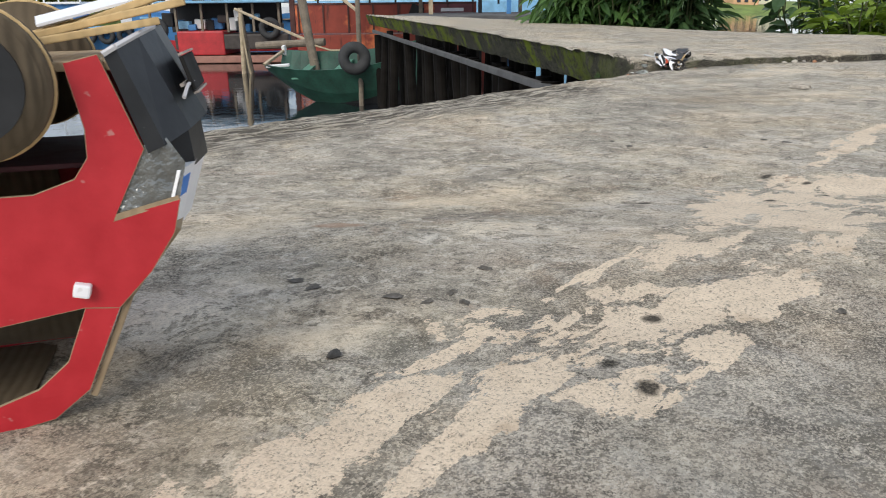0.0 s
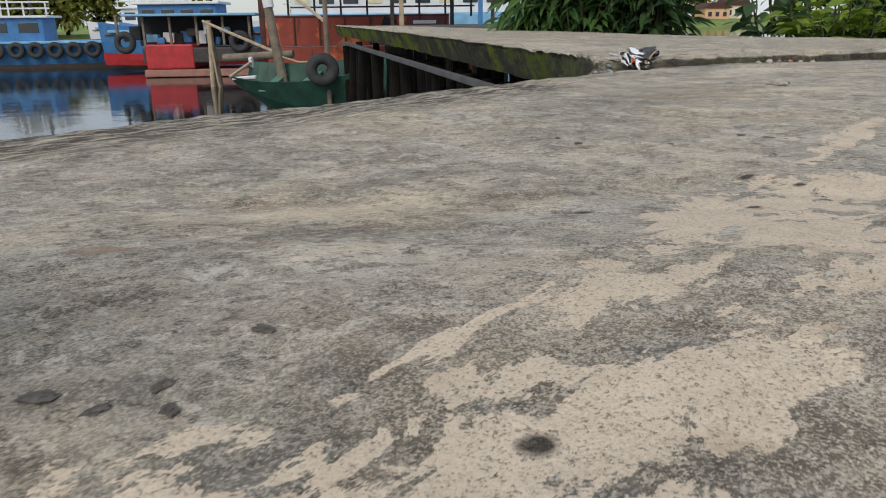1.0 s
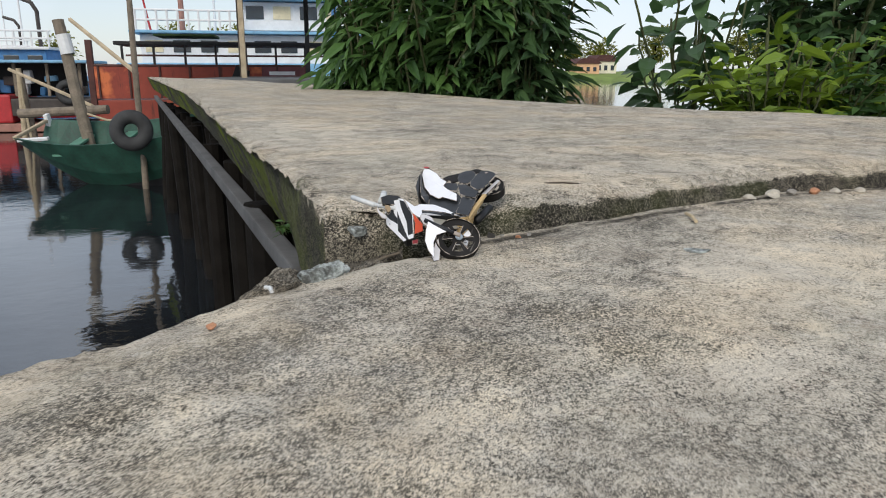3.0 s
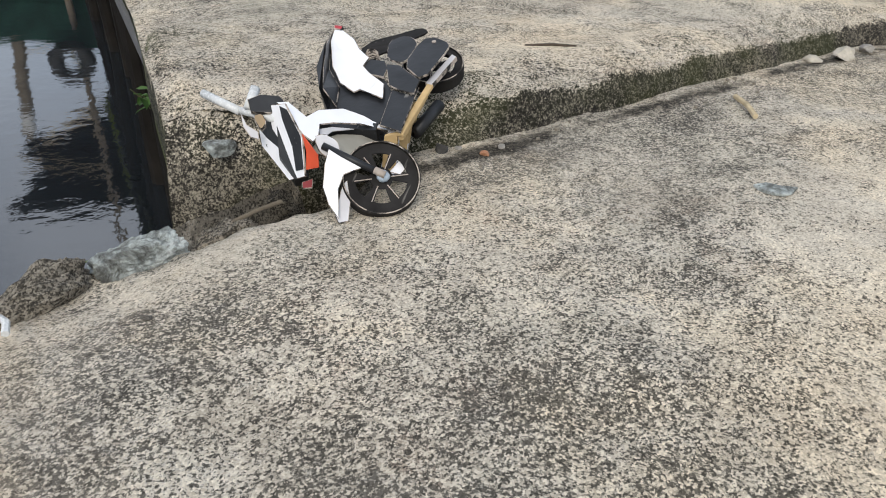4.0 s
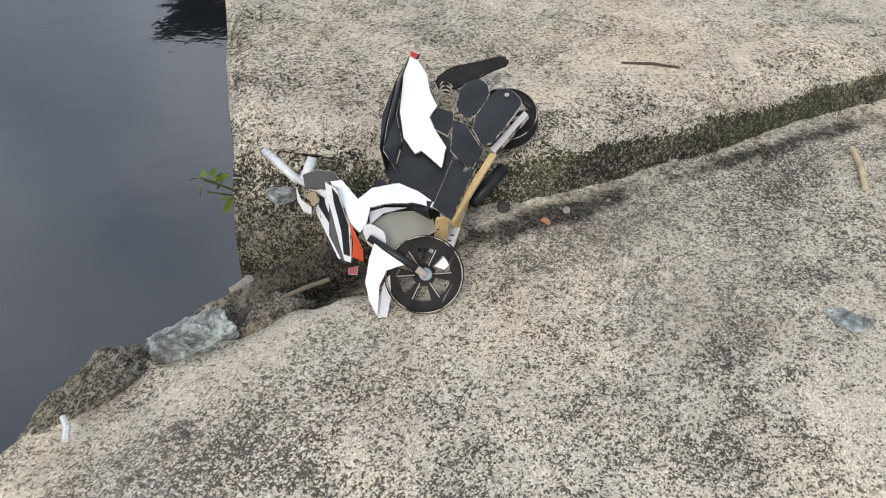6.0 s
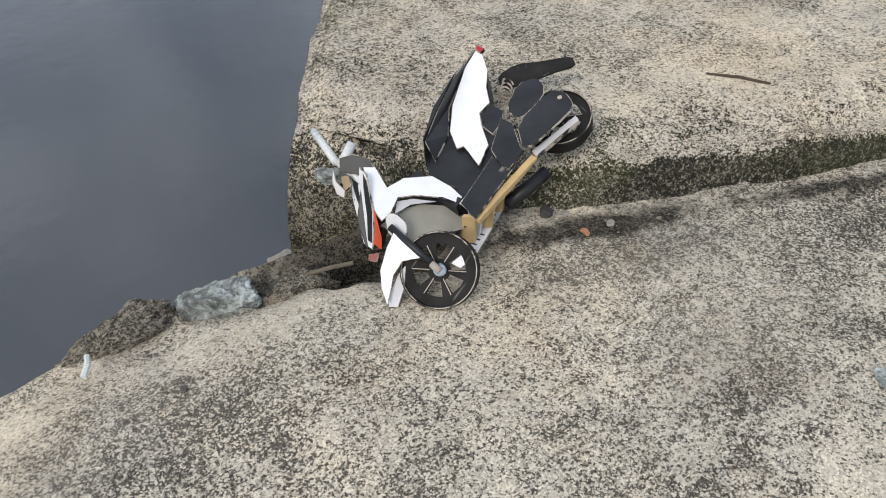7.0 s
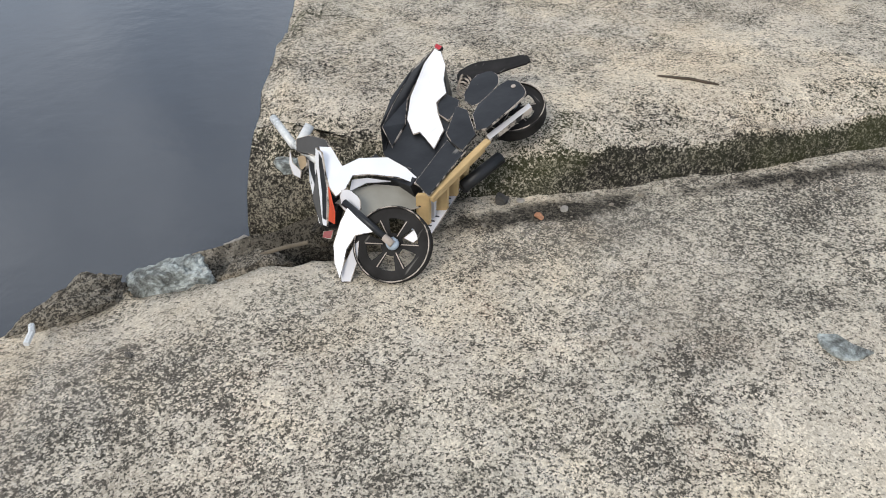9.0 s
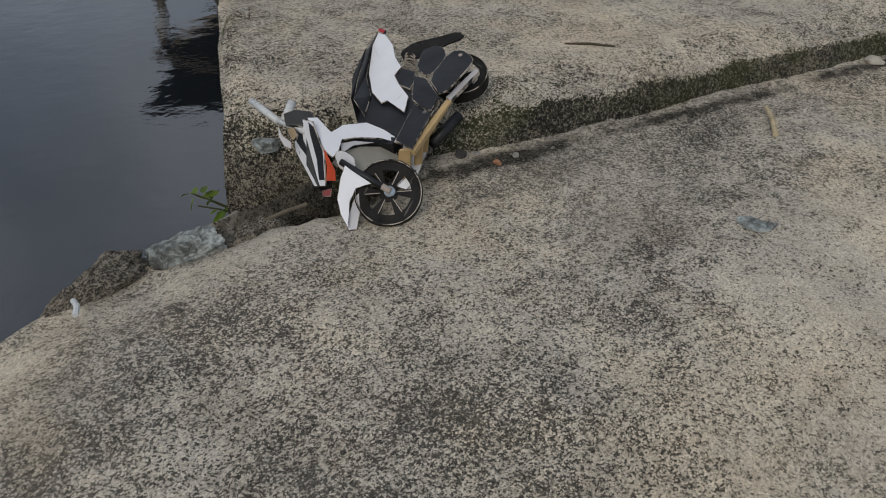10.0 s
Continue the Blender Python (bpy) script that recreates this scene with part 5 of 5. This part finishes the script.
def tyre(m, R=0.21, r=0.1, label="old black tyre hung up as a fender", group=""):
    top = thing("tyre", label, "tyre", group, m)
    part("tread", torus(R, r, 28, 12, 0.85), M_RUBBER, top, "", True)
    part("bead", torus(R - r * 0.75, r * 0.28, 28, 8), M_RUBBER, top, "", True)
    return top


def hull(length, beam, depth, sheer=0.12, flare=0.3, n=14, bow=1.0, stern=0.8, wall=0.03, rake=0.0):
    """An open hull along x with its waterline body below z = 0 at the gunwale; thick sides and a floor."""
    bm = bmesh.new()
    rings = []
    for i in range(n + 1):
        k = i / n
        w = beam / 2 * (stern + (1 - stern) * min(1, k * 3)) * (1 - bow * max(0, (k - 0.6) / 0.4) ** 2)
        w = max(w, 0.02)
        top = sheer * (2 * k - 1) ** 2
        x = length * (k - 0.5)
        full = depth
        depth_k = full * (1 - rake * max(0, (k - 0.5) / 0.5) ** 1.7)
        prof = [(w, top), (w * (1 - flare * 0.4), top - depth_k * 0.55), (w * (1 - flare), top * 0.6 - depth_k), (-w * (1 - flare), top * 0.6 - depth_k), (-w * (1 - flare * 0.4), top - depth_k * 0.55), (-w, top),
                (-w + wall, top), (-(w - wall) * (1 - flare), -depth_k * 0.8 + top * 0.5), ((w - wall) * (1 - flare), -depth_k * 0.8 + top * 0.5), (w - wall, top)]
        rings.append([bm.verts.new((x, y, z)) for y, z in prof])
    m = len(rings[0])
    for p, q in zip(rings, rings[1:]):
        for j in range(m):
            bm.faces.new((p[j], p[(j + 1) % m], q[(j + 1) % m], q[j]))
    bm.faces.new(rings[0])
    bm.faces.new(rings[-1][::-1])
    bmesh.ops.recalc_face_normals(bm, faces=bm.faces)
    return bm


def green_boat():
    top = thing("rowing_boat", "old green wooden rowing boat moored beside the jetty", "boat", m=pose(-2.0, 15.1, -0.68, -14, 4, 166))
    bm = hull(3.0, 1.2, 0.95, 0.16, 0.6, 16, 0.2, 0.9, 0.035, 0.75)
    part("hull", bm, M_GREEN, top)
    bm = hull(2.2, 0.8, 0.42, 0.02, 0.4, 16, 0.2, 0.9, 0.03, 0.75)
    bmesh.ops.translate(bm, verts=bm.verts, vec=(-0.3, 0, -0.56))
    part("bottom", bm, M_BLK, top, "black tarred bottom")
    for x in (-0.8, 0.1, 0.85):
        part("thwart", box(0.2, 1.0, 0.035, x, 0, -0.16, 0.006), M_GREENIN, top, "pale green plank seat")
    part("bow_post", box(0.07, 0.1, 0.3, 1.45, -0.42, 0.1, 0.012), M_SHIPW, top, "white painted corner post")
    part("bow_rail", box(0.07, 0.95, 0.05, 1.46, 0, 0.15, 0.012), M_PALEWOOD, top)
    part("bow_rail", box(0.5, 0.06, 0.05, 1.2, 0.44, 0.1, 0.012), M_SHIPW, top, "white painted rail")
    return top


green_boat()
tyre(pose(-1.66, 14.25, -0.6, 84, 0, 14), 0.2, 0.1)
post("mooring_pole", (-1.62, 14.55, -2.2), (-1.58, 14.6, 3.4), 0.05, M_WOOD, "tall thin grey wooden mooring pole", "pole", 0.035)
post("mooring_pole", (-2.55, 15.6, -1.9), (-2.95, 15.69, 1.02), 0.1, M_WOOD, "thick leaning weathered mooring post", "pole", 0.085)
tagged(link("tin_collar", tube((-2.86, 15.67, 0.5), (-2.912, 15.68, 0.8), 0.105, 0.103, 12), M_SHIPW), "white tin collar nailed round a mooring post", "collar")
post("stump", (-5.91, 22.09, -1.9), (-6.13, 22.24, 0.07), 0.13, M_WOOD, "rough broken timber stump standing in the water", "stump", 0.09)
post("stake", (-6.08, 21.91, -1.9), (-6.01, 21.91, 0.31), 0.07, M_PALEWOOD, "pale thin timber stake tied with rope", "stake", 0.06)
post("plank", (-2.75, 15.6, 1.02), (-1.6, 14.66, 0.2), 0.035, M_PALEWOOD, "pale wooden pole leaning against a post", "plank", sides=6)
post("plank", (-5.94, 21.21, 0.28), (-3.57, 18.97, -0.45), 0.04, M_PALEWOOD, "pale slanting wooden brace between posts", "plank", sides=6)
post("log", (-4.3, 17.2, -0.5), (-2.7, 16.9, -0.42), 0.08, M_WOOD, "brown floating log boom", "log")
tagged(link("mooring_rope", rope([(-6.01, 21.91, 0.22), (-5.97, 21.84, -0.5), (-5.87, 21.77, -1.34), (-5.82, 21.77, -1.55)], 0.03, 6), M_ROPE), "loose hemp mooring rope hanging into the water", "rope")
tagged(link("mooring_rope", rope([(-2.7, 15.65, -0.42), (-2.3, 15.4, -0.52), (-1.9, 15.1, -0.5), (-1.62, 14.7, -0.35)], 0.018, 6), M_ROPE), "loose hemp mooring rope tied to a pole", "rope")


def red_barge():
    top = thing("barge", "rusty red steel barge moored behind the jetty", "barge", m=pose(-2.0, 24.0, 0, 0, 0, 3))
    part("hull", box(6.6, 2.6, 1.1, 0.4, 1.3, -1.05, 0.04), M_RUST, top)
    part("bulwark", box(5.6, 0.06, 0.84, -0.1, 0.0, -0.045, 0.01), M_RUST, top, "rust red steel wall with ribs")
    for i in range(8):
        part("rib", box(0.05, 0.05, 0.84, -2.8 + 0.77 * i, -0.052, -0.045, 0.008), M_RUSTDARK, top)
    part("corner_post", box(0.16, 0.16, 1.9, -3.0, 0.1, 0.1, 0.02), M_RUSTDARK, top)
    part("top_rail", box(5.6, 0.1, 0.06, -0.1, 0, 0.4, 0.01), M_RUSTDARK, top)
    part("awning", box(6.0, 1.8, 0.1, 0.6, 1.0, 0.98, 0.02), M_BLK, top, "black tarred awning")
    for i in range(8):
        part("awning_post", box(0.06, 0.06, 0.62, -2.2 + 0.8 * i, 0.15, 0.66, 0.008), M_BLK, top)
    part("awning_rail", box(5.6, 0.04, 0.05, 0.7, 0.1, 0.66), M_RUSTDARK, top)
    sign = part("name_panel", box(1.2, 0.03, 0.7, 2.0, -0.06, 0.02, 0.006), plain("dull_purple_panel", (0.16, 0.05, 0.055), 0.7, 0.3, 4), top, "dull red panel with white writing")
    for i in range(5):
        part("letter_bar", box(0.1 + 0.03 * (i % 2), 0.02, 0.2, 1.6 + 0.18 * i, -0.082, -0.12), M_SHIPW, sign)
    part("letter_bar", box(0.7, 0.02, 0.1, 1.95, -0.082, 0.2), M_SHIPW, sign)
    part("hatch", box(0.4, 0.05, 0.6, 0, 0, 0, 0.01, m=pose(0.8, -0.08, 0.05, 0, 22, 0)), M_BLK, top)
    part("roof_sheet", box(1.6, 1.6, 0.06, -0.6, 1.0, 1.2, 0.02), M_TARP, top, "green tarpaulin roof")
    return top


def tug(name, label, m, length, hullmat, boot, housemat, tyres):
    """A work boat: hull with boot-top, fenders of tyres, cabin with windows, rails, exhaust."""
    top = thing(name, label, "boat", m=m)
    bm = hull(length, 2.4, 1.3, 0.35, 0.25, 16, 0.85, 0.9, 0.08)
    part("hull", bm, hullmat, top)
    bm = hull(length * 0.985, 2.44, 0.42, 0.1, 0.1, 16, 0.85, 0.9, 0.05)
    bmesh.ops.translate(bm, verts=bm.verts, vec=(0, 0, -0.92))
    part("boot_top", bm, boot, top)
    part("rubbing_strake", box(length * 0.7, 2.5, 0.1, -length * 0.1, 0, -0.02, 0.02), M_LBLUE, top)
    part("deck", box(length * 0.85, 2.2, 0.05, -length * 0.05, 0, -0.12), M_WOOD, top)
    cab = part("cabin", box(length * 0.38, 1.7, 1.05, -length * 0.12, 0, 0.45, 0.03), housemat, top)
    part("cabin_roof", box(length * 0.42, 2.0, 0.1, -length * 0.12, 0, 1.02, 0.03), M_SHIPW, top, "white cabin roof")
    for i in range(4):
        part("window", box(length * 0.06, 0.03, 0.4, -length * 0.26 + i * length * 0.095, -0.86, 0.58, 0.01), M_GLASS, cab)
    for i in range(7):
        part("rail_post", tube((-length * 0.32 + i * length * 0.068, -0.9, 1.05), (-length * 0.32 + i * length * 0.068, -0.9, 1.6), 0.035, sides=6), M_SHIPW, top)
    for z in (1.35, 1.6):
        part("rail", tube((-length * 0.33, -0.9, z), (length * 0.1, -0.9, z), 0.035, sides=6), M_SHIPW, top)
    part("exhaust", rope([(length * 0.02, 0, 0.9), (length * 0.02, 0, 2.3), (length * 0.0, 0, 2.6), (-length * 0.05, 0, 2.75)], 0.07, 8), M_PIPE, top, "sooty bent exhaust pipe")
    part("mast", tube((-length * 0.05, 0, 1.0), (-length * 0.05, 0, 3.6), 0.04, 0.025, 6), M_SHIPW, top)
    rnd = random.Random(int(length * 10))
    for i in range(tyres):
        f = new("fender_tyre")
        f.parent = top
        f.matrix_local = pose(-length * 0.42 + i * length * 0.7 / max(1, tyres - 1), -1.3, -0.38 + 0.05 * rnd.random(), 86, rnd.uniform(-8, 8), rnd.uniform(-8, 8))
        part("tread", torus(0.24, 0.11, 20, 8), M_RUBBER, f, "", True)
    return top


red_barge()
tug("work_boat", "blue work boat with tyres hung along its side", pose(-17.5, 33.5, -0.42, 0, 0, 10), 13.0, M_BLUE, M_PIPE, M_BLUE, 13)
tug("work_boat", "blue boat with a white railed cabin roof", pose(-9.0, 31.5, 0.0, 0, 0, 2), 8.0, M_BLUE, M_RED, M_BLUE, 0)
tug("work_boat", "white boat with a pale blue strake", pose(-14.0, 43.0, 0.1, 0, 0, -4), 10.0, M_SHIPW, M_BLUE, M_SHIPW, 0)
raft = thing("houseboat", "low dark houseboat with a red hull end and blue roof", "houseboat", m=pose(-8.2, 26.0, 0, 0, 0, 2))
part("hull", box(3.9, 2.2, 0.5, 0.55, 1.1, -0.78, 0.05), M_PIPE, raft)
part("hull_end", box(1.6, 2.26, 0.8, -0.5, 1.1, -0.82, 0.05), M_RED, raft, "bright red painted hull end")
part("boot_top", box(4.0, 2.3, 0.24, 0.6, 1.1, -1.36, 0.03), M_PINK, raft, "faded pinkish waterline strip")
# Black wall added for the shade inside, under the roof.
part("dark_inside_wall", box(4.0, 0.08, 1.0, 0, 1.6, 0.0, 0.01), M_BLK, raft)
part("roof", box(4.4, 2.4, 0.08, 0.3, 1.0, 0.52, 0.02), M_LBLUE, raft, "pale blue sheet roof")
for i in range(6):
    part("roof_post", box(0.08, 0.08, 1.0, -2.2 + 0.88 * i, 0.15, 0.03, 0.01), M_WOOD, raft)
rnd = random.Random(77)
for i in range(16):
    part("bundle", box(rnd.uniform(0.15, 0.4), 0.3, rnd.uniform(0.15, 0.45), -2.0 + 0.27 * i, 0.5 + rnd.uniform(0, 0.4), -0.28 + rnd.uniform(0, 0.3), 0.04, pose(0, 0, 0, 0, rnd.uniform(-6, 6), 0)),
         rnd.choice((M_BLK, M_BLUE, M_LBLUE, M_PIPE, M_BLUE, M_SHIPW)), raft, "bundled gear")
for x in (-1.9, 1.9):
    f = new("fender_tyre")
    f.parent = raft
    f.matrix_local = pose(x, -0.08, -0.35, 88, 0, 0)
    part("tread", torus(0.26, 0.11, 20, 8), M_RUBBER, f, "", True)


def ship():
    top = thing("ferry", "white passenger ferry with pale blue roofs", "ship", m=pose(-1.0, 36.0, 0, 0, 0, 3))
    part("hull", box(13, 4, 2.2, 0, 2, -0.5, 0.08), M_LBLUE, top)
    low = part("lower_deckhouse", box(11.5, 3.4, 1.2, 0.2, 2.2, 1.2, 0.04), M_SHIPW, top)
    up = part("upper_deckhouse", box(7.0, 3.0, 1.2, 2.2, 2.3, 2.6, 0.04), M_SHIPW, top)
    part("roof", box(12.2, 4.0, 0.12, 0.2, 2.0, 1.88, 0.03), M_LBLUE, top, "pale blue deck roof")
    part("roof", box(7.6, 3.6, 0.12, 2.2, 2.0, 3.3, 0.03), M_LBLUE, top, "pale blue deck roof")
    for i in range(10):
        part("window", box(0.7, 0.04, 0.5, -5.0 + 1.12 * i, 0.48, 1.3, 0.01), M_GLASS if i % 3 else M_LAMPWIN, low)
    for i in range(6):
        part("window", box(0.75, 0.04, 0.55, -0.8 + 1.15 * i, 0.78, 2.75, 0.01), M_LAMPWIN if i % 2 else M_GLASS, up)
    for i in range(11):
        part("rail_post", tube((-5.6 + 0.42 * i, 0.1, 1.92), (-5.6 + 0.42 * i, 0.1, 2.75), 0.05, sides=6), M_SHIPW, top)
    for z in (2.35, 2.75):
        part("rail", tube((-5.7, 0.1, z), (-1.2, 0.1, z), 0.045, sides=6), M_SHIPW, top)
    part("funnel", rope([(-4.0, 2, 1.9), (-4.0, 2, 3.6), (-4.2, 2, 4.0), (-4.6, 2, 4.1)], 0.12, 10), M_PINK, top)
    part("mast", tube((-2.6, 2, 1.9), (-2.6, 2, 5.5), 0.06, 0.03, 8), M_SHIPW, top)
    part("flag_pole", tube((-5.2, 1.2, 1.9), (-5.6, 1.2, 4.4), 0.05, 0.03, 6), M_RED, top)
    return top


ship()


def shelter():
    """The open shed at the jetty's end: posts, beams, dark sheet roof."""
    top = thing("boat_shed", "open shed with thin posts and a dark sheet roof", "shed", m=pose(0, 0, 0))
    for x, y, mat in ((-0.42, 18.0, M_PALEWOOD), (0.75, 20.6, M_BLK), (1.35, 17.8, M_BLUE), (-0.9, 22.0, M_WOOD), (1.9, 22.0, M_WOOD)):
        part("post", box(0.1, 0.1, 4.9, x, y, 0.5, 0.01), mat, top)
    for z, y in ((1.98, 18.05), (2.45, 18.05), (2.2, 21.9)):
        part("beam", box(5.3, 0.07, 0.07, -0.9, y, z, 0.01), M_BLK, top)
    for x in (-2.9, -1.4, 0.1, 1.1):
        part("brace", tube((x, 18.05, 1.98), (x + 0.42, 18.05, 2.45), 0.03, sides=6), M_BLK, top)
    part("roof", box(6.8, 6.2, 0.06, -0.8, 20.2, 2.95, 0.01), M_BLK, top, "dark corrugated roof sheet")
    part("eave_sheet", box(1.9, 2.6, 0.05, 0, 0, 0, 0.01, pose(1.65, 18.9, 2.12, 0, 22, 0)), M_BLK, top, "dark sagging eave sheet")
    part("eave_sheet", box(1.3, 1.6, 0.05, 0, 0, 0, 0.01, pose(-3.3, 18.4, 2.2, 0, -12, 0)), M_BLK, top, "dark sagging eave sheet")
    part("eave_rafter", tube((0.75, 17.6, 2.5), (2.5, 17.6, 1.78), 0.04, sides=6), M_PALEWOOD, top)
    part("eave_rafter", tube((-3.95, 17.6, 2.02), (-2.4, 17.6, 2.36), 0.04, sides=6), M_PALEWOOD, top)
    return top


shelter()
tagged(link("landing", box(3.9, 7.6, 0.2, 0.75, 19.0, 0.02, 0.02), M_BEAM), "grey concrete landing at the end of the jetty", "landing", kind="structure")
for i in range(14):
    x, y = -1.1 + 0.28 * i, 15.3 + 0.5 * (i % 2)
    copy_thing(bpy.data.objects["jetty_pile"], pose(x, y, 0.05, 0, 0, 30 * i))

# ---- far bank ----
M_GRASS = plain("far_grass", (0.16, 0.22, 0.05), 0.9, 0.5, 0.3)
bm = bmesh.new()
bmesh.ops.create_grid(bm, x_segments=80, y_segments=8, size=0.5, matrix=Matrix.Translation((60, 190, 0)) @ Matrix.Diagonal((520, 60, 1, 1)))
for v in bm.verts:
    v.co.z = -2.2 + 2.3 * smooth(160, 172, v.co.y) + 1.2 * wob(v.co.x, v.co.y, 0, 0.05)
tagged(link("far_bank", bm, M_GRASS, smooth=True), "bright grassy bank across the river", "bank", kind="structure")
bm = bmesh.new()
bmesh.ops.create_grid(bm, x_segments=40, y_segments=8, size=0.5, matrix=Matrix.Translation((-60, 84, 0)) @ Matrix.Diagonal((110, 40, 1, 1)))
for v in bm.verts:
    v.co.z = -2.2 + 1.6 * smooth(64, 70, v.co.y) * smooth(-5, -14, v.co.x) + 0.3 * wob(v.co.x, v.co.y, 0, 0.1)
tagged(link("near_bank", bm, M_GRASS, smooth=True), "overgrown river bank behind the boats", "bank", kind="structure")


def house(x, y, w, d, h, wall, label):
    top = thing("house", label, "house", m=pose(x, y, -0.4, 0, 0, 8))
    body = part("wall", box(w, d, h, 0, 0, h / 2), wall, top)
    part("roof", plate([(-w * 0.6, 0), (w * 0.6, 0), (w * 0.3, h * 0.45), (-w * 0.3, h * 0.45)], d * 1.1, pose(0, d * 0.55, h, 90, 0, 0)), M_RUSTDARK, top)
    for i in range(3):
        part("window", box(w * 0.14, 0.1, h * 0.35, -w * 0.3 + i * w * 0.3, -d / 2 - 0.06, h * 0.55), M_GLASS, body)
    return top


house(63, 176, 6, 5, 2.8, plain("peach_wall", (0.7, 0.42, 0.24), 0.8, 0.15, 0.5), "small peach-coloured house on the far bank")
house(69, 180, 6, 5, 3.4, plain("cream_wall", (0.75, 0.7, 0.55), 0.8, 0.15, 0.5), "small cream house on the far bank")
for i in range(16):
    x = -60 + 16 * i + 5 * ((i * 5) % 3)
    tree((x, 182 + 4 * (i % 3), 0.2), 7 + 1.5 * ((i * 3) % 4), 5.5, 900, M_FARLEAF, 70 + i, "round green tree on the far bank")
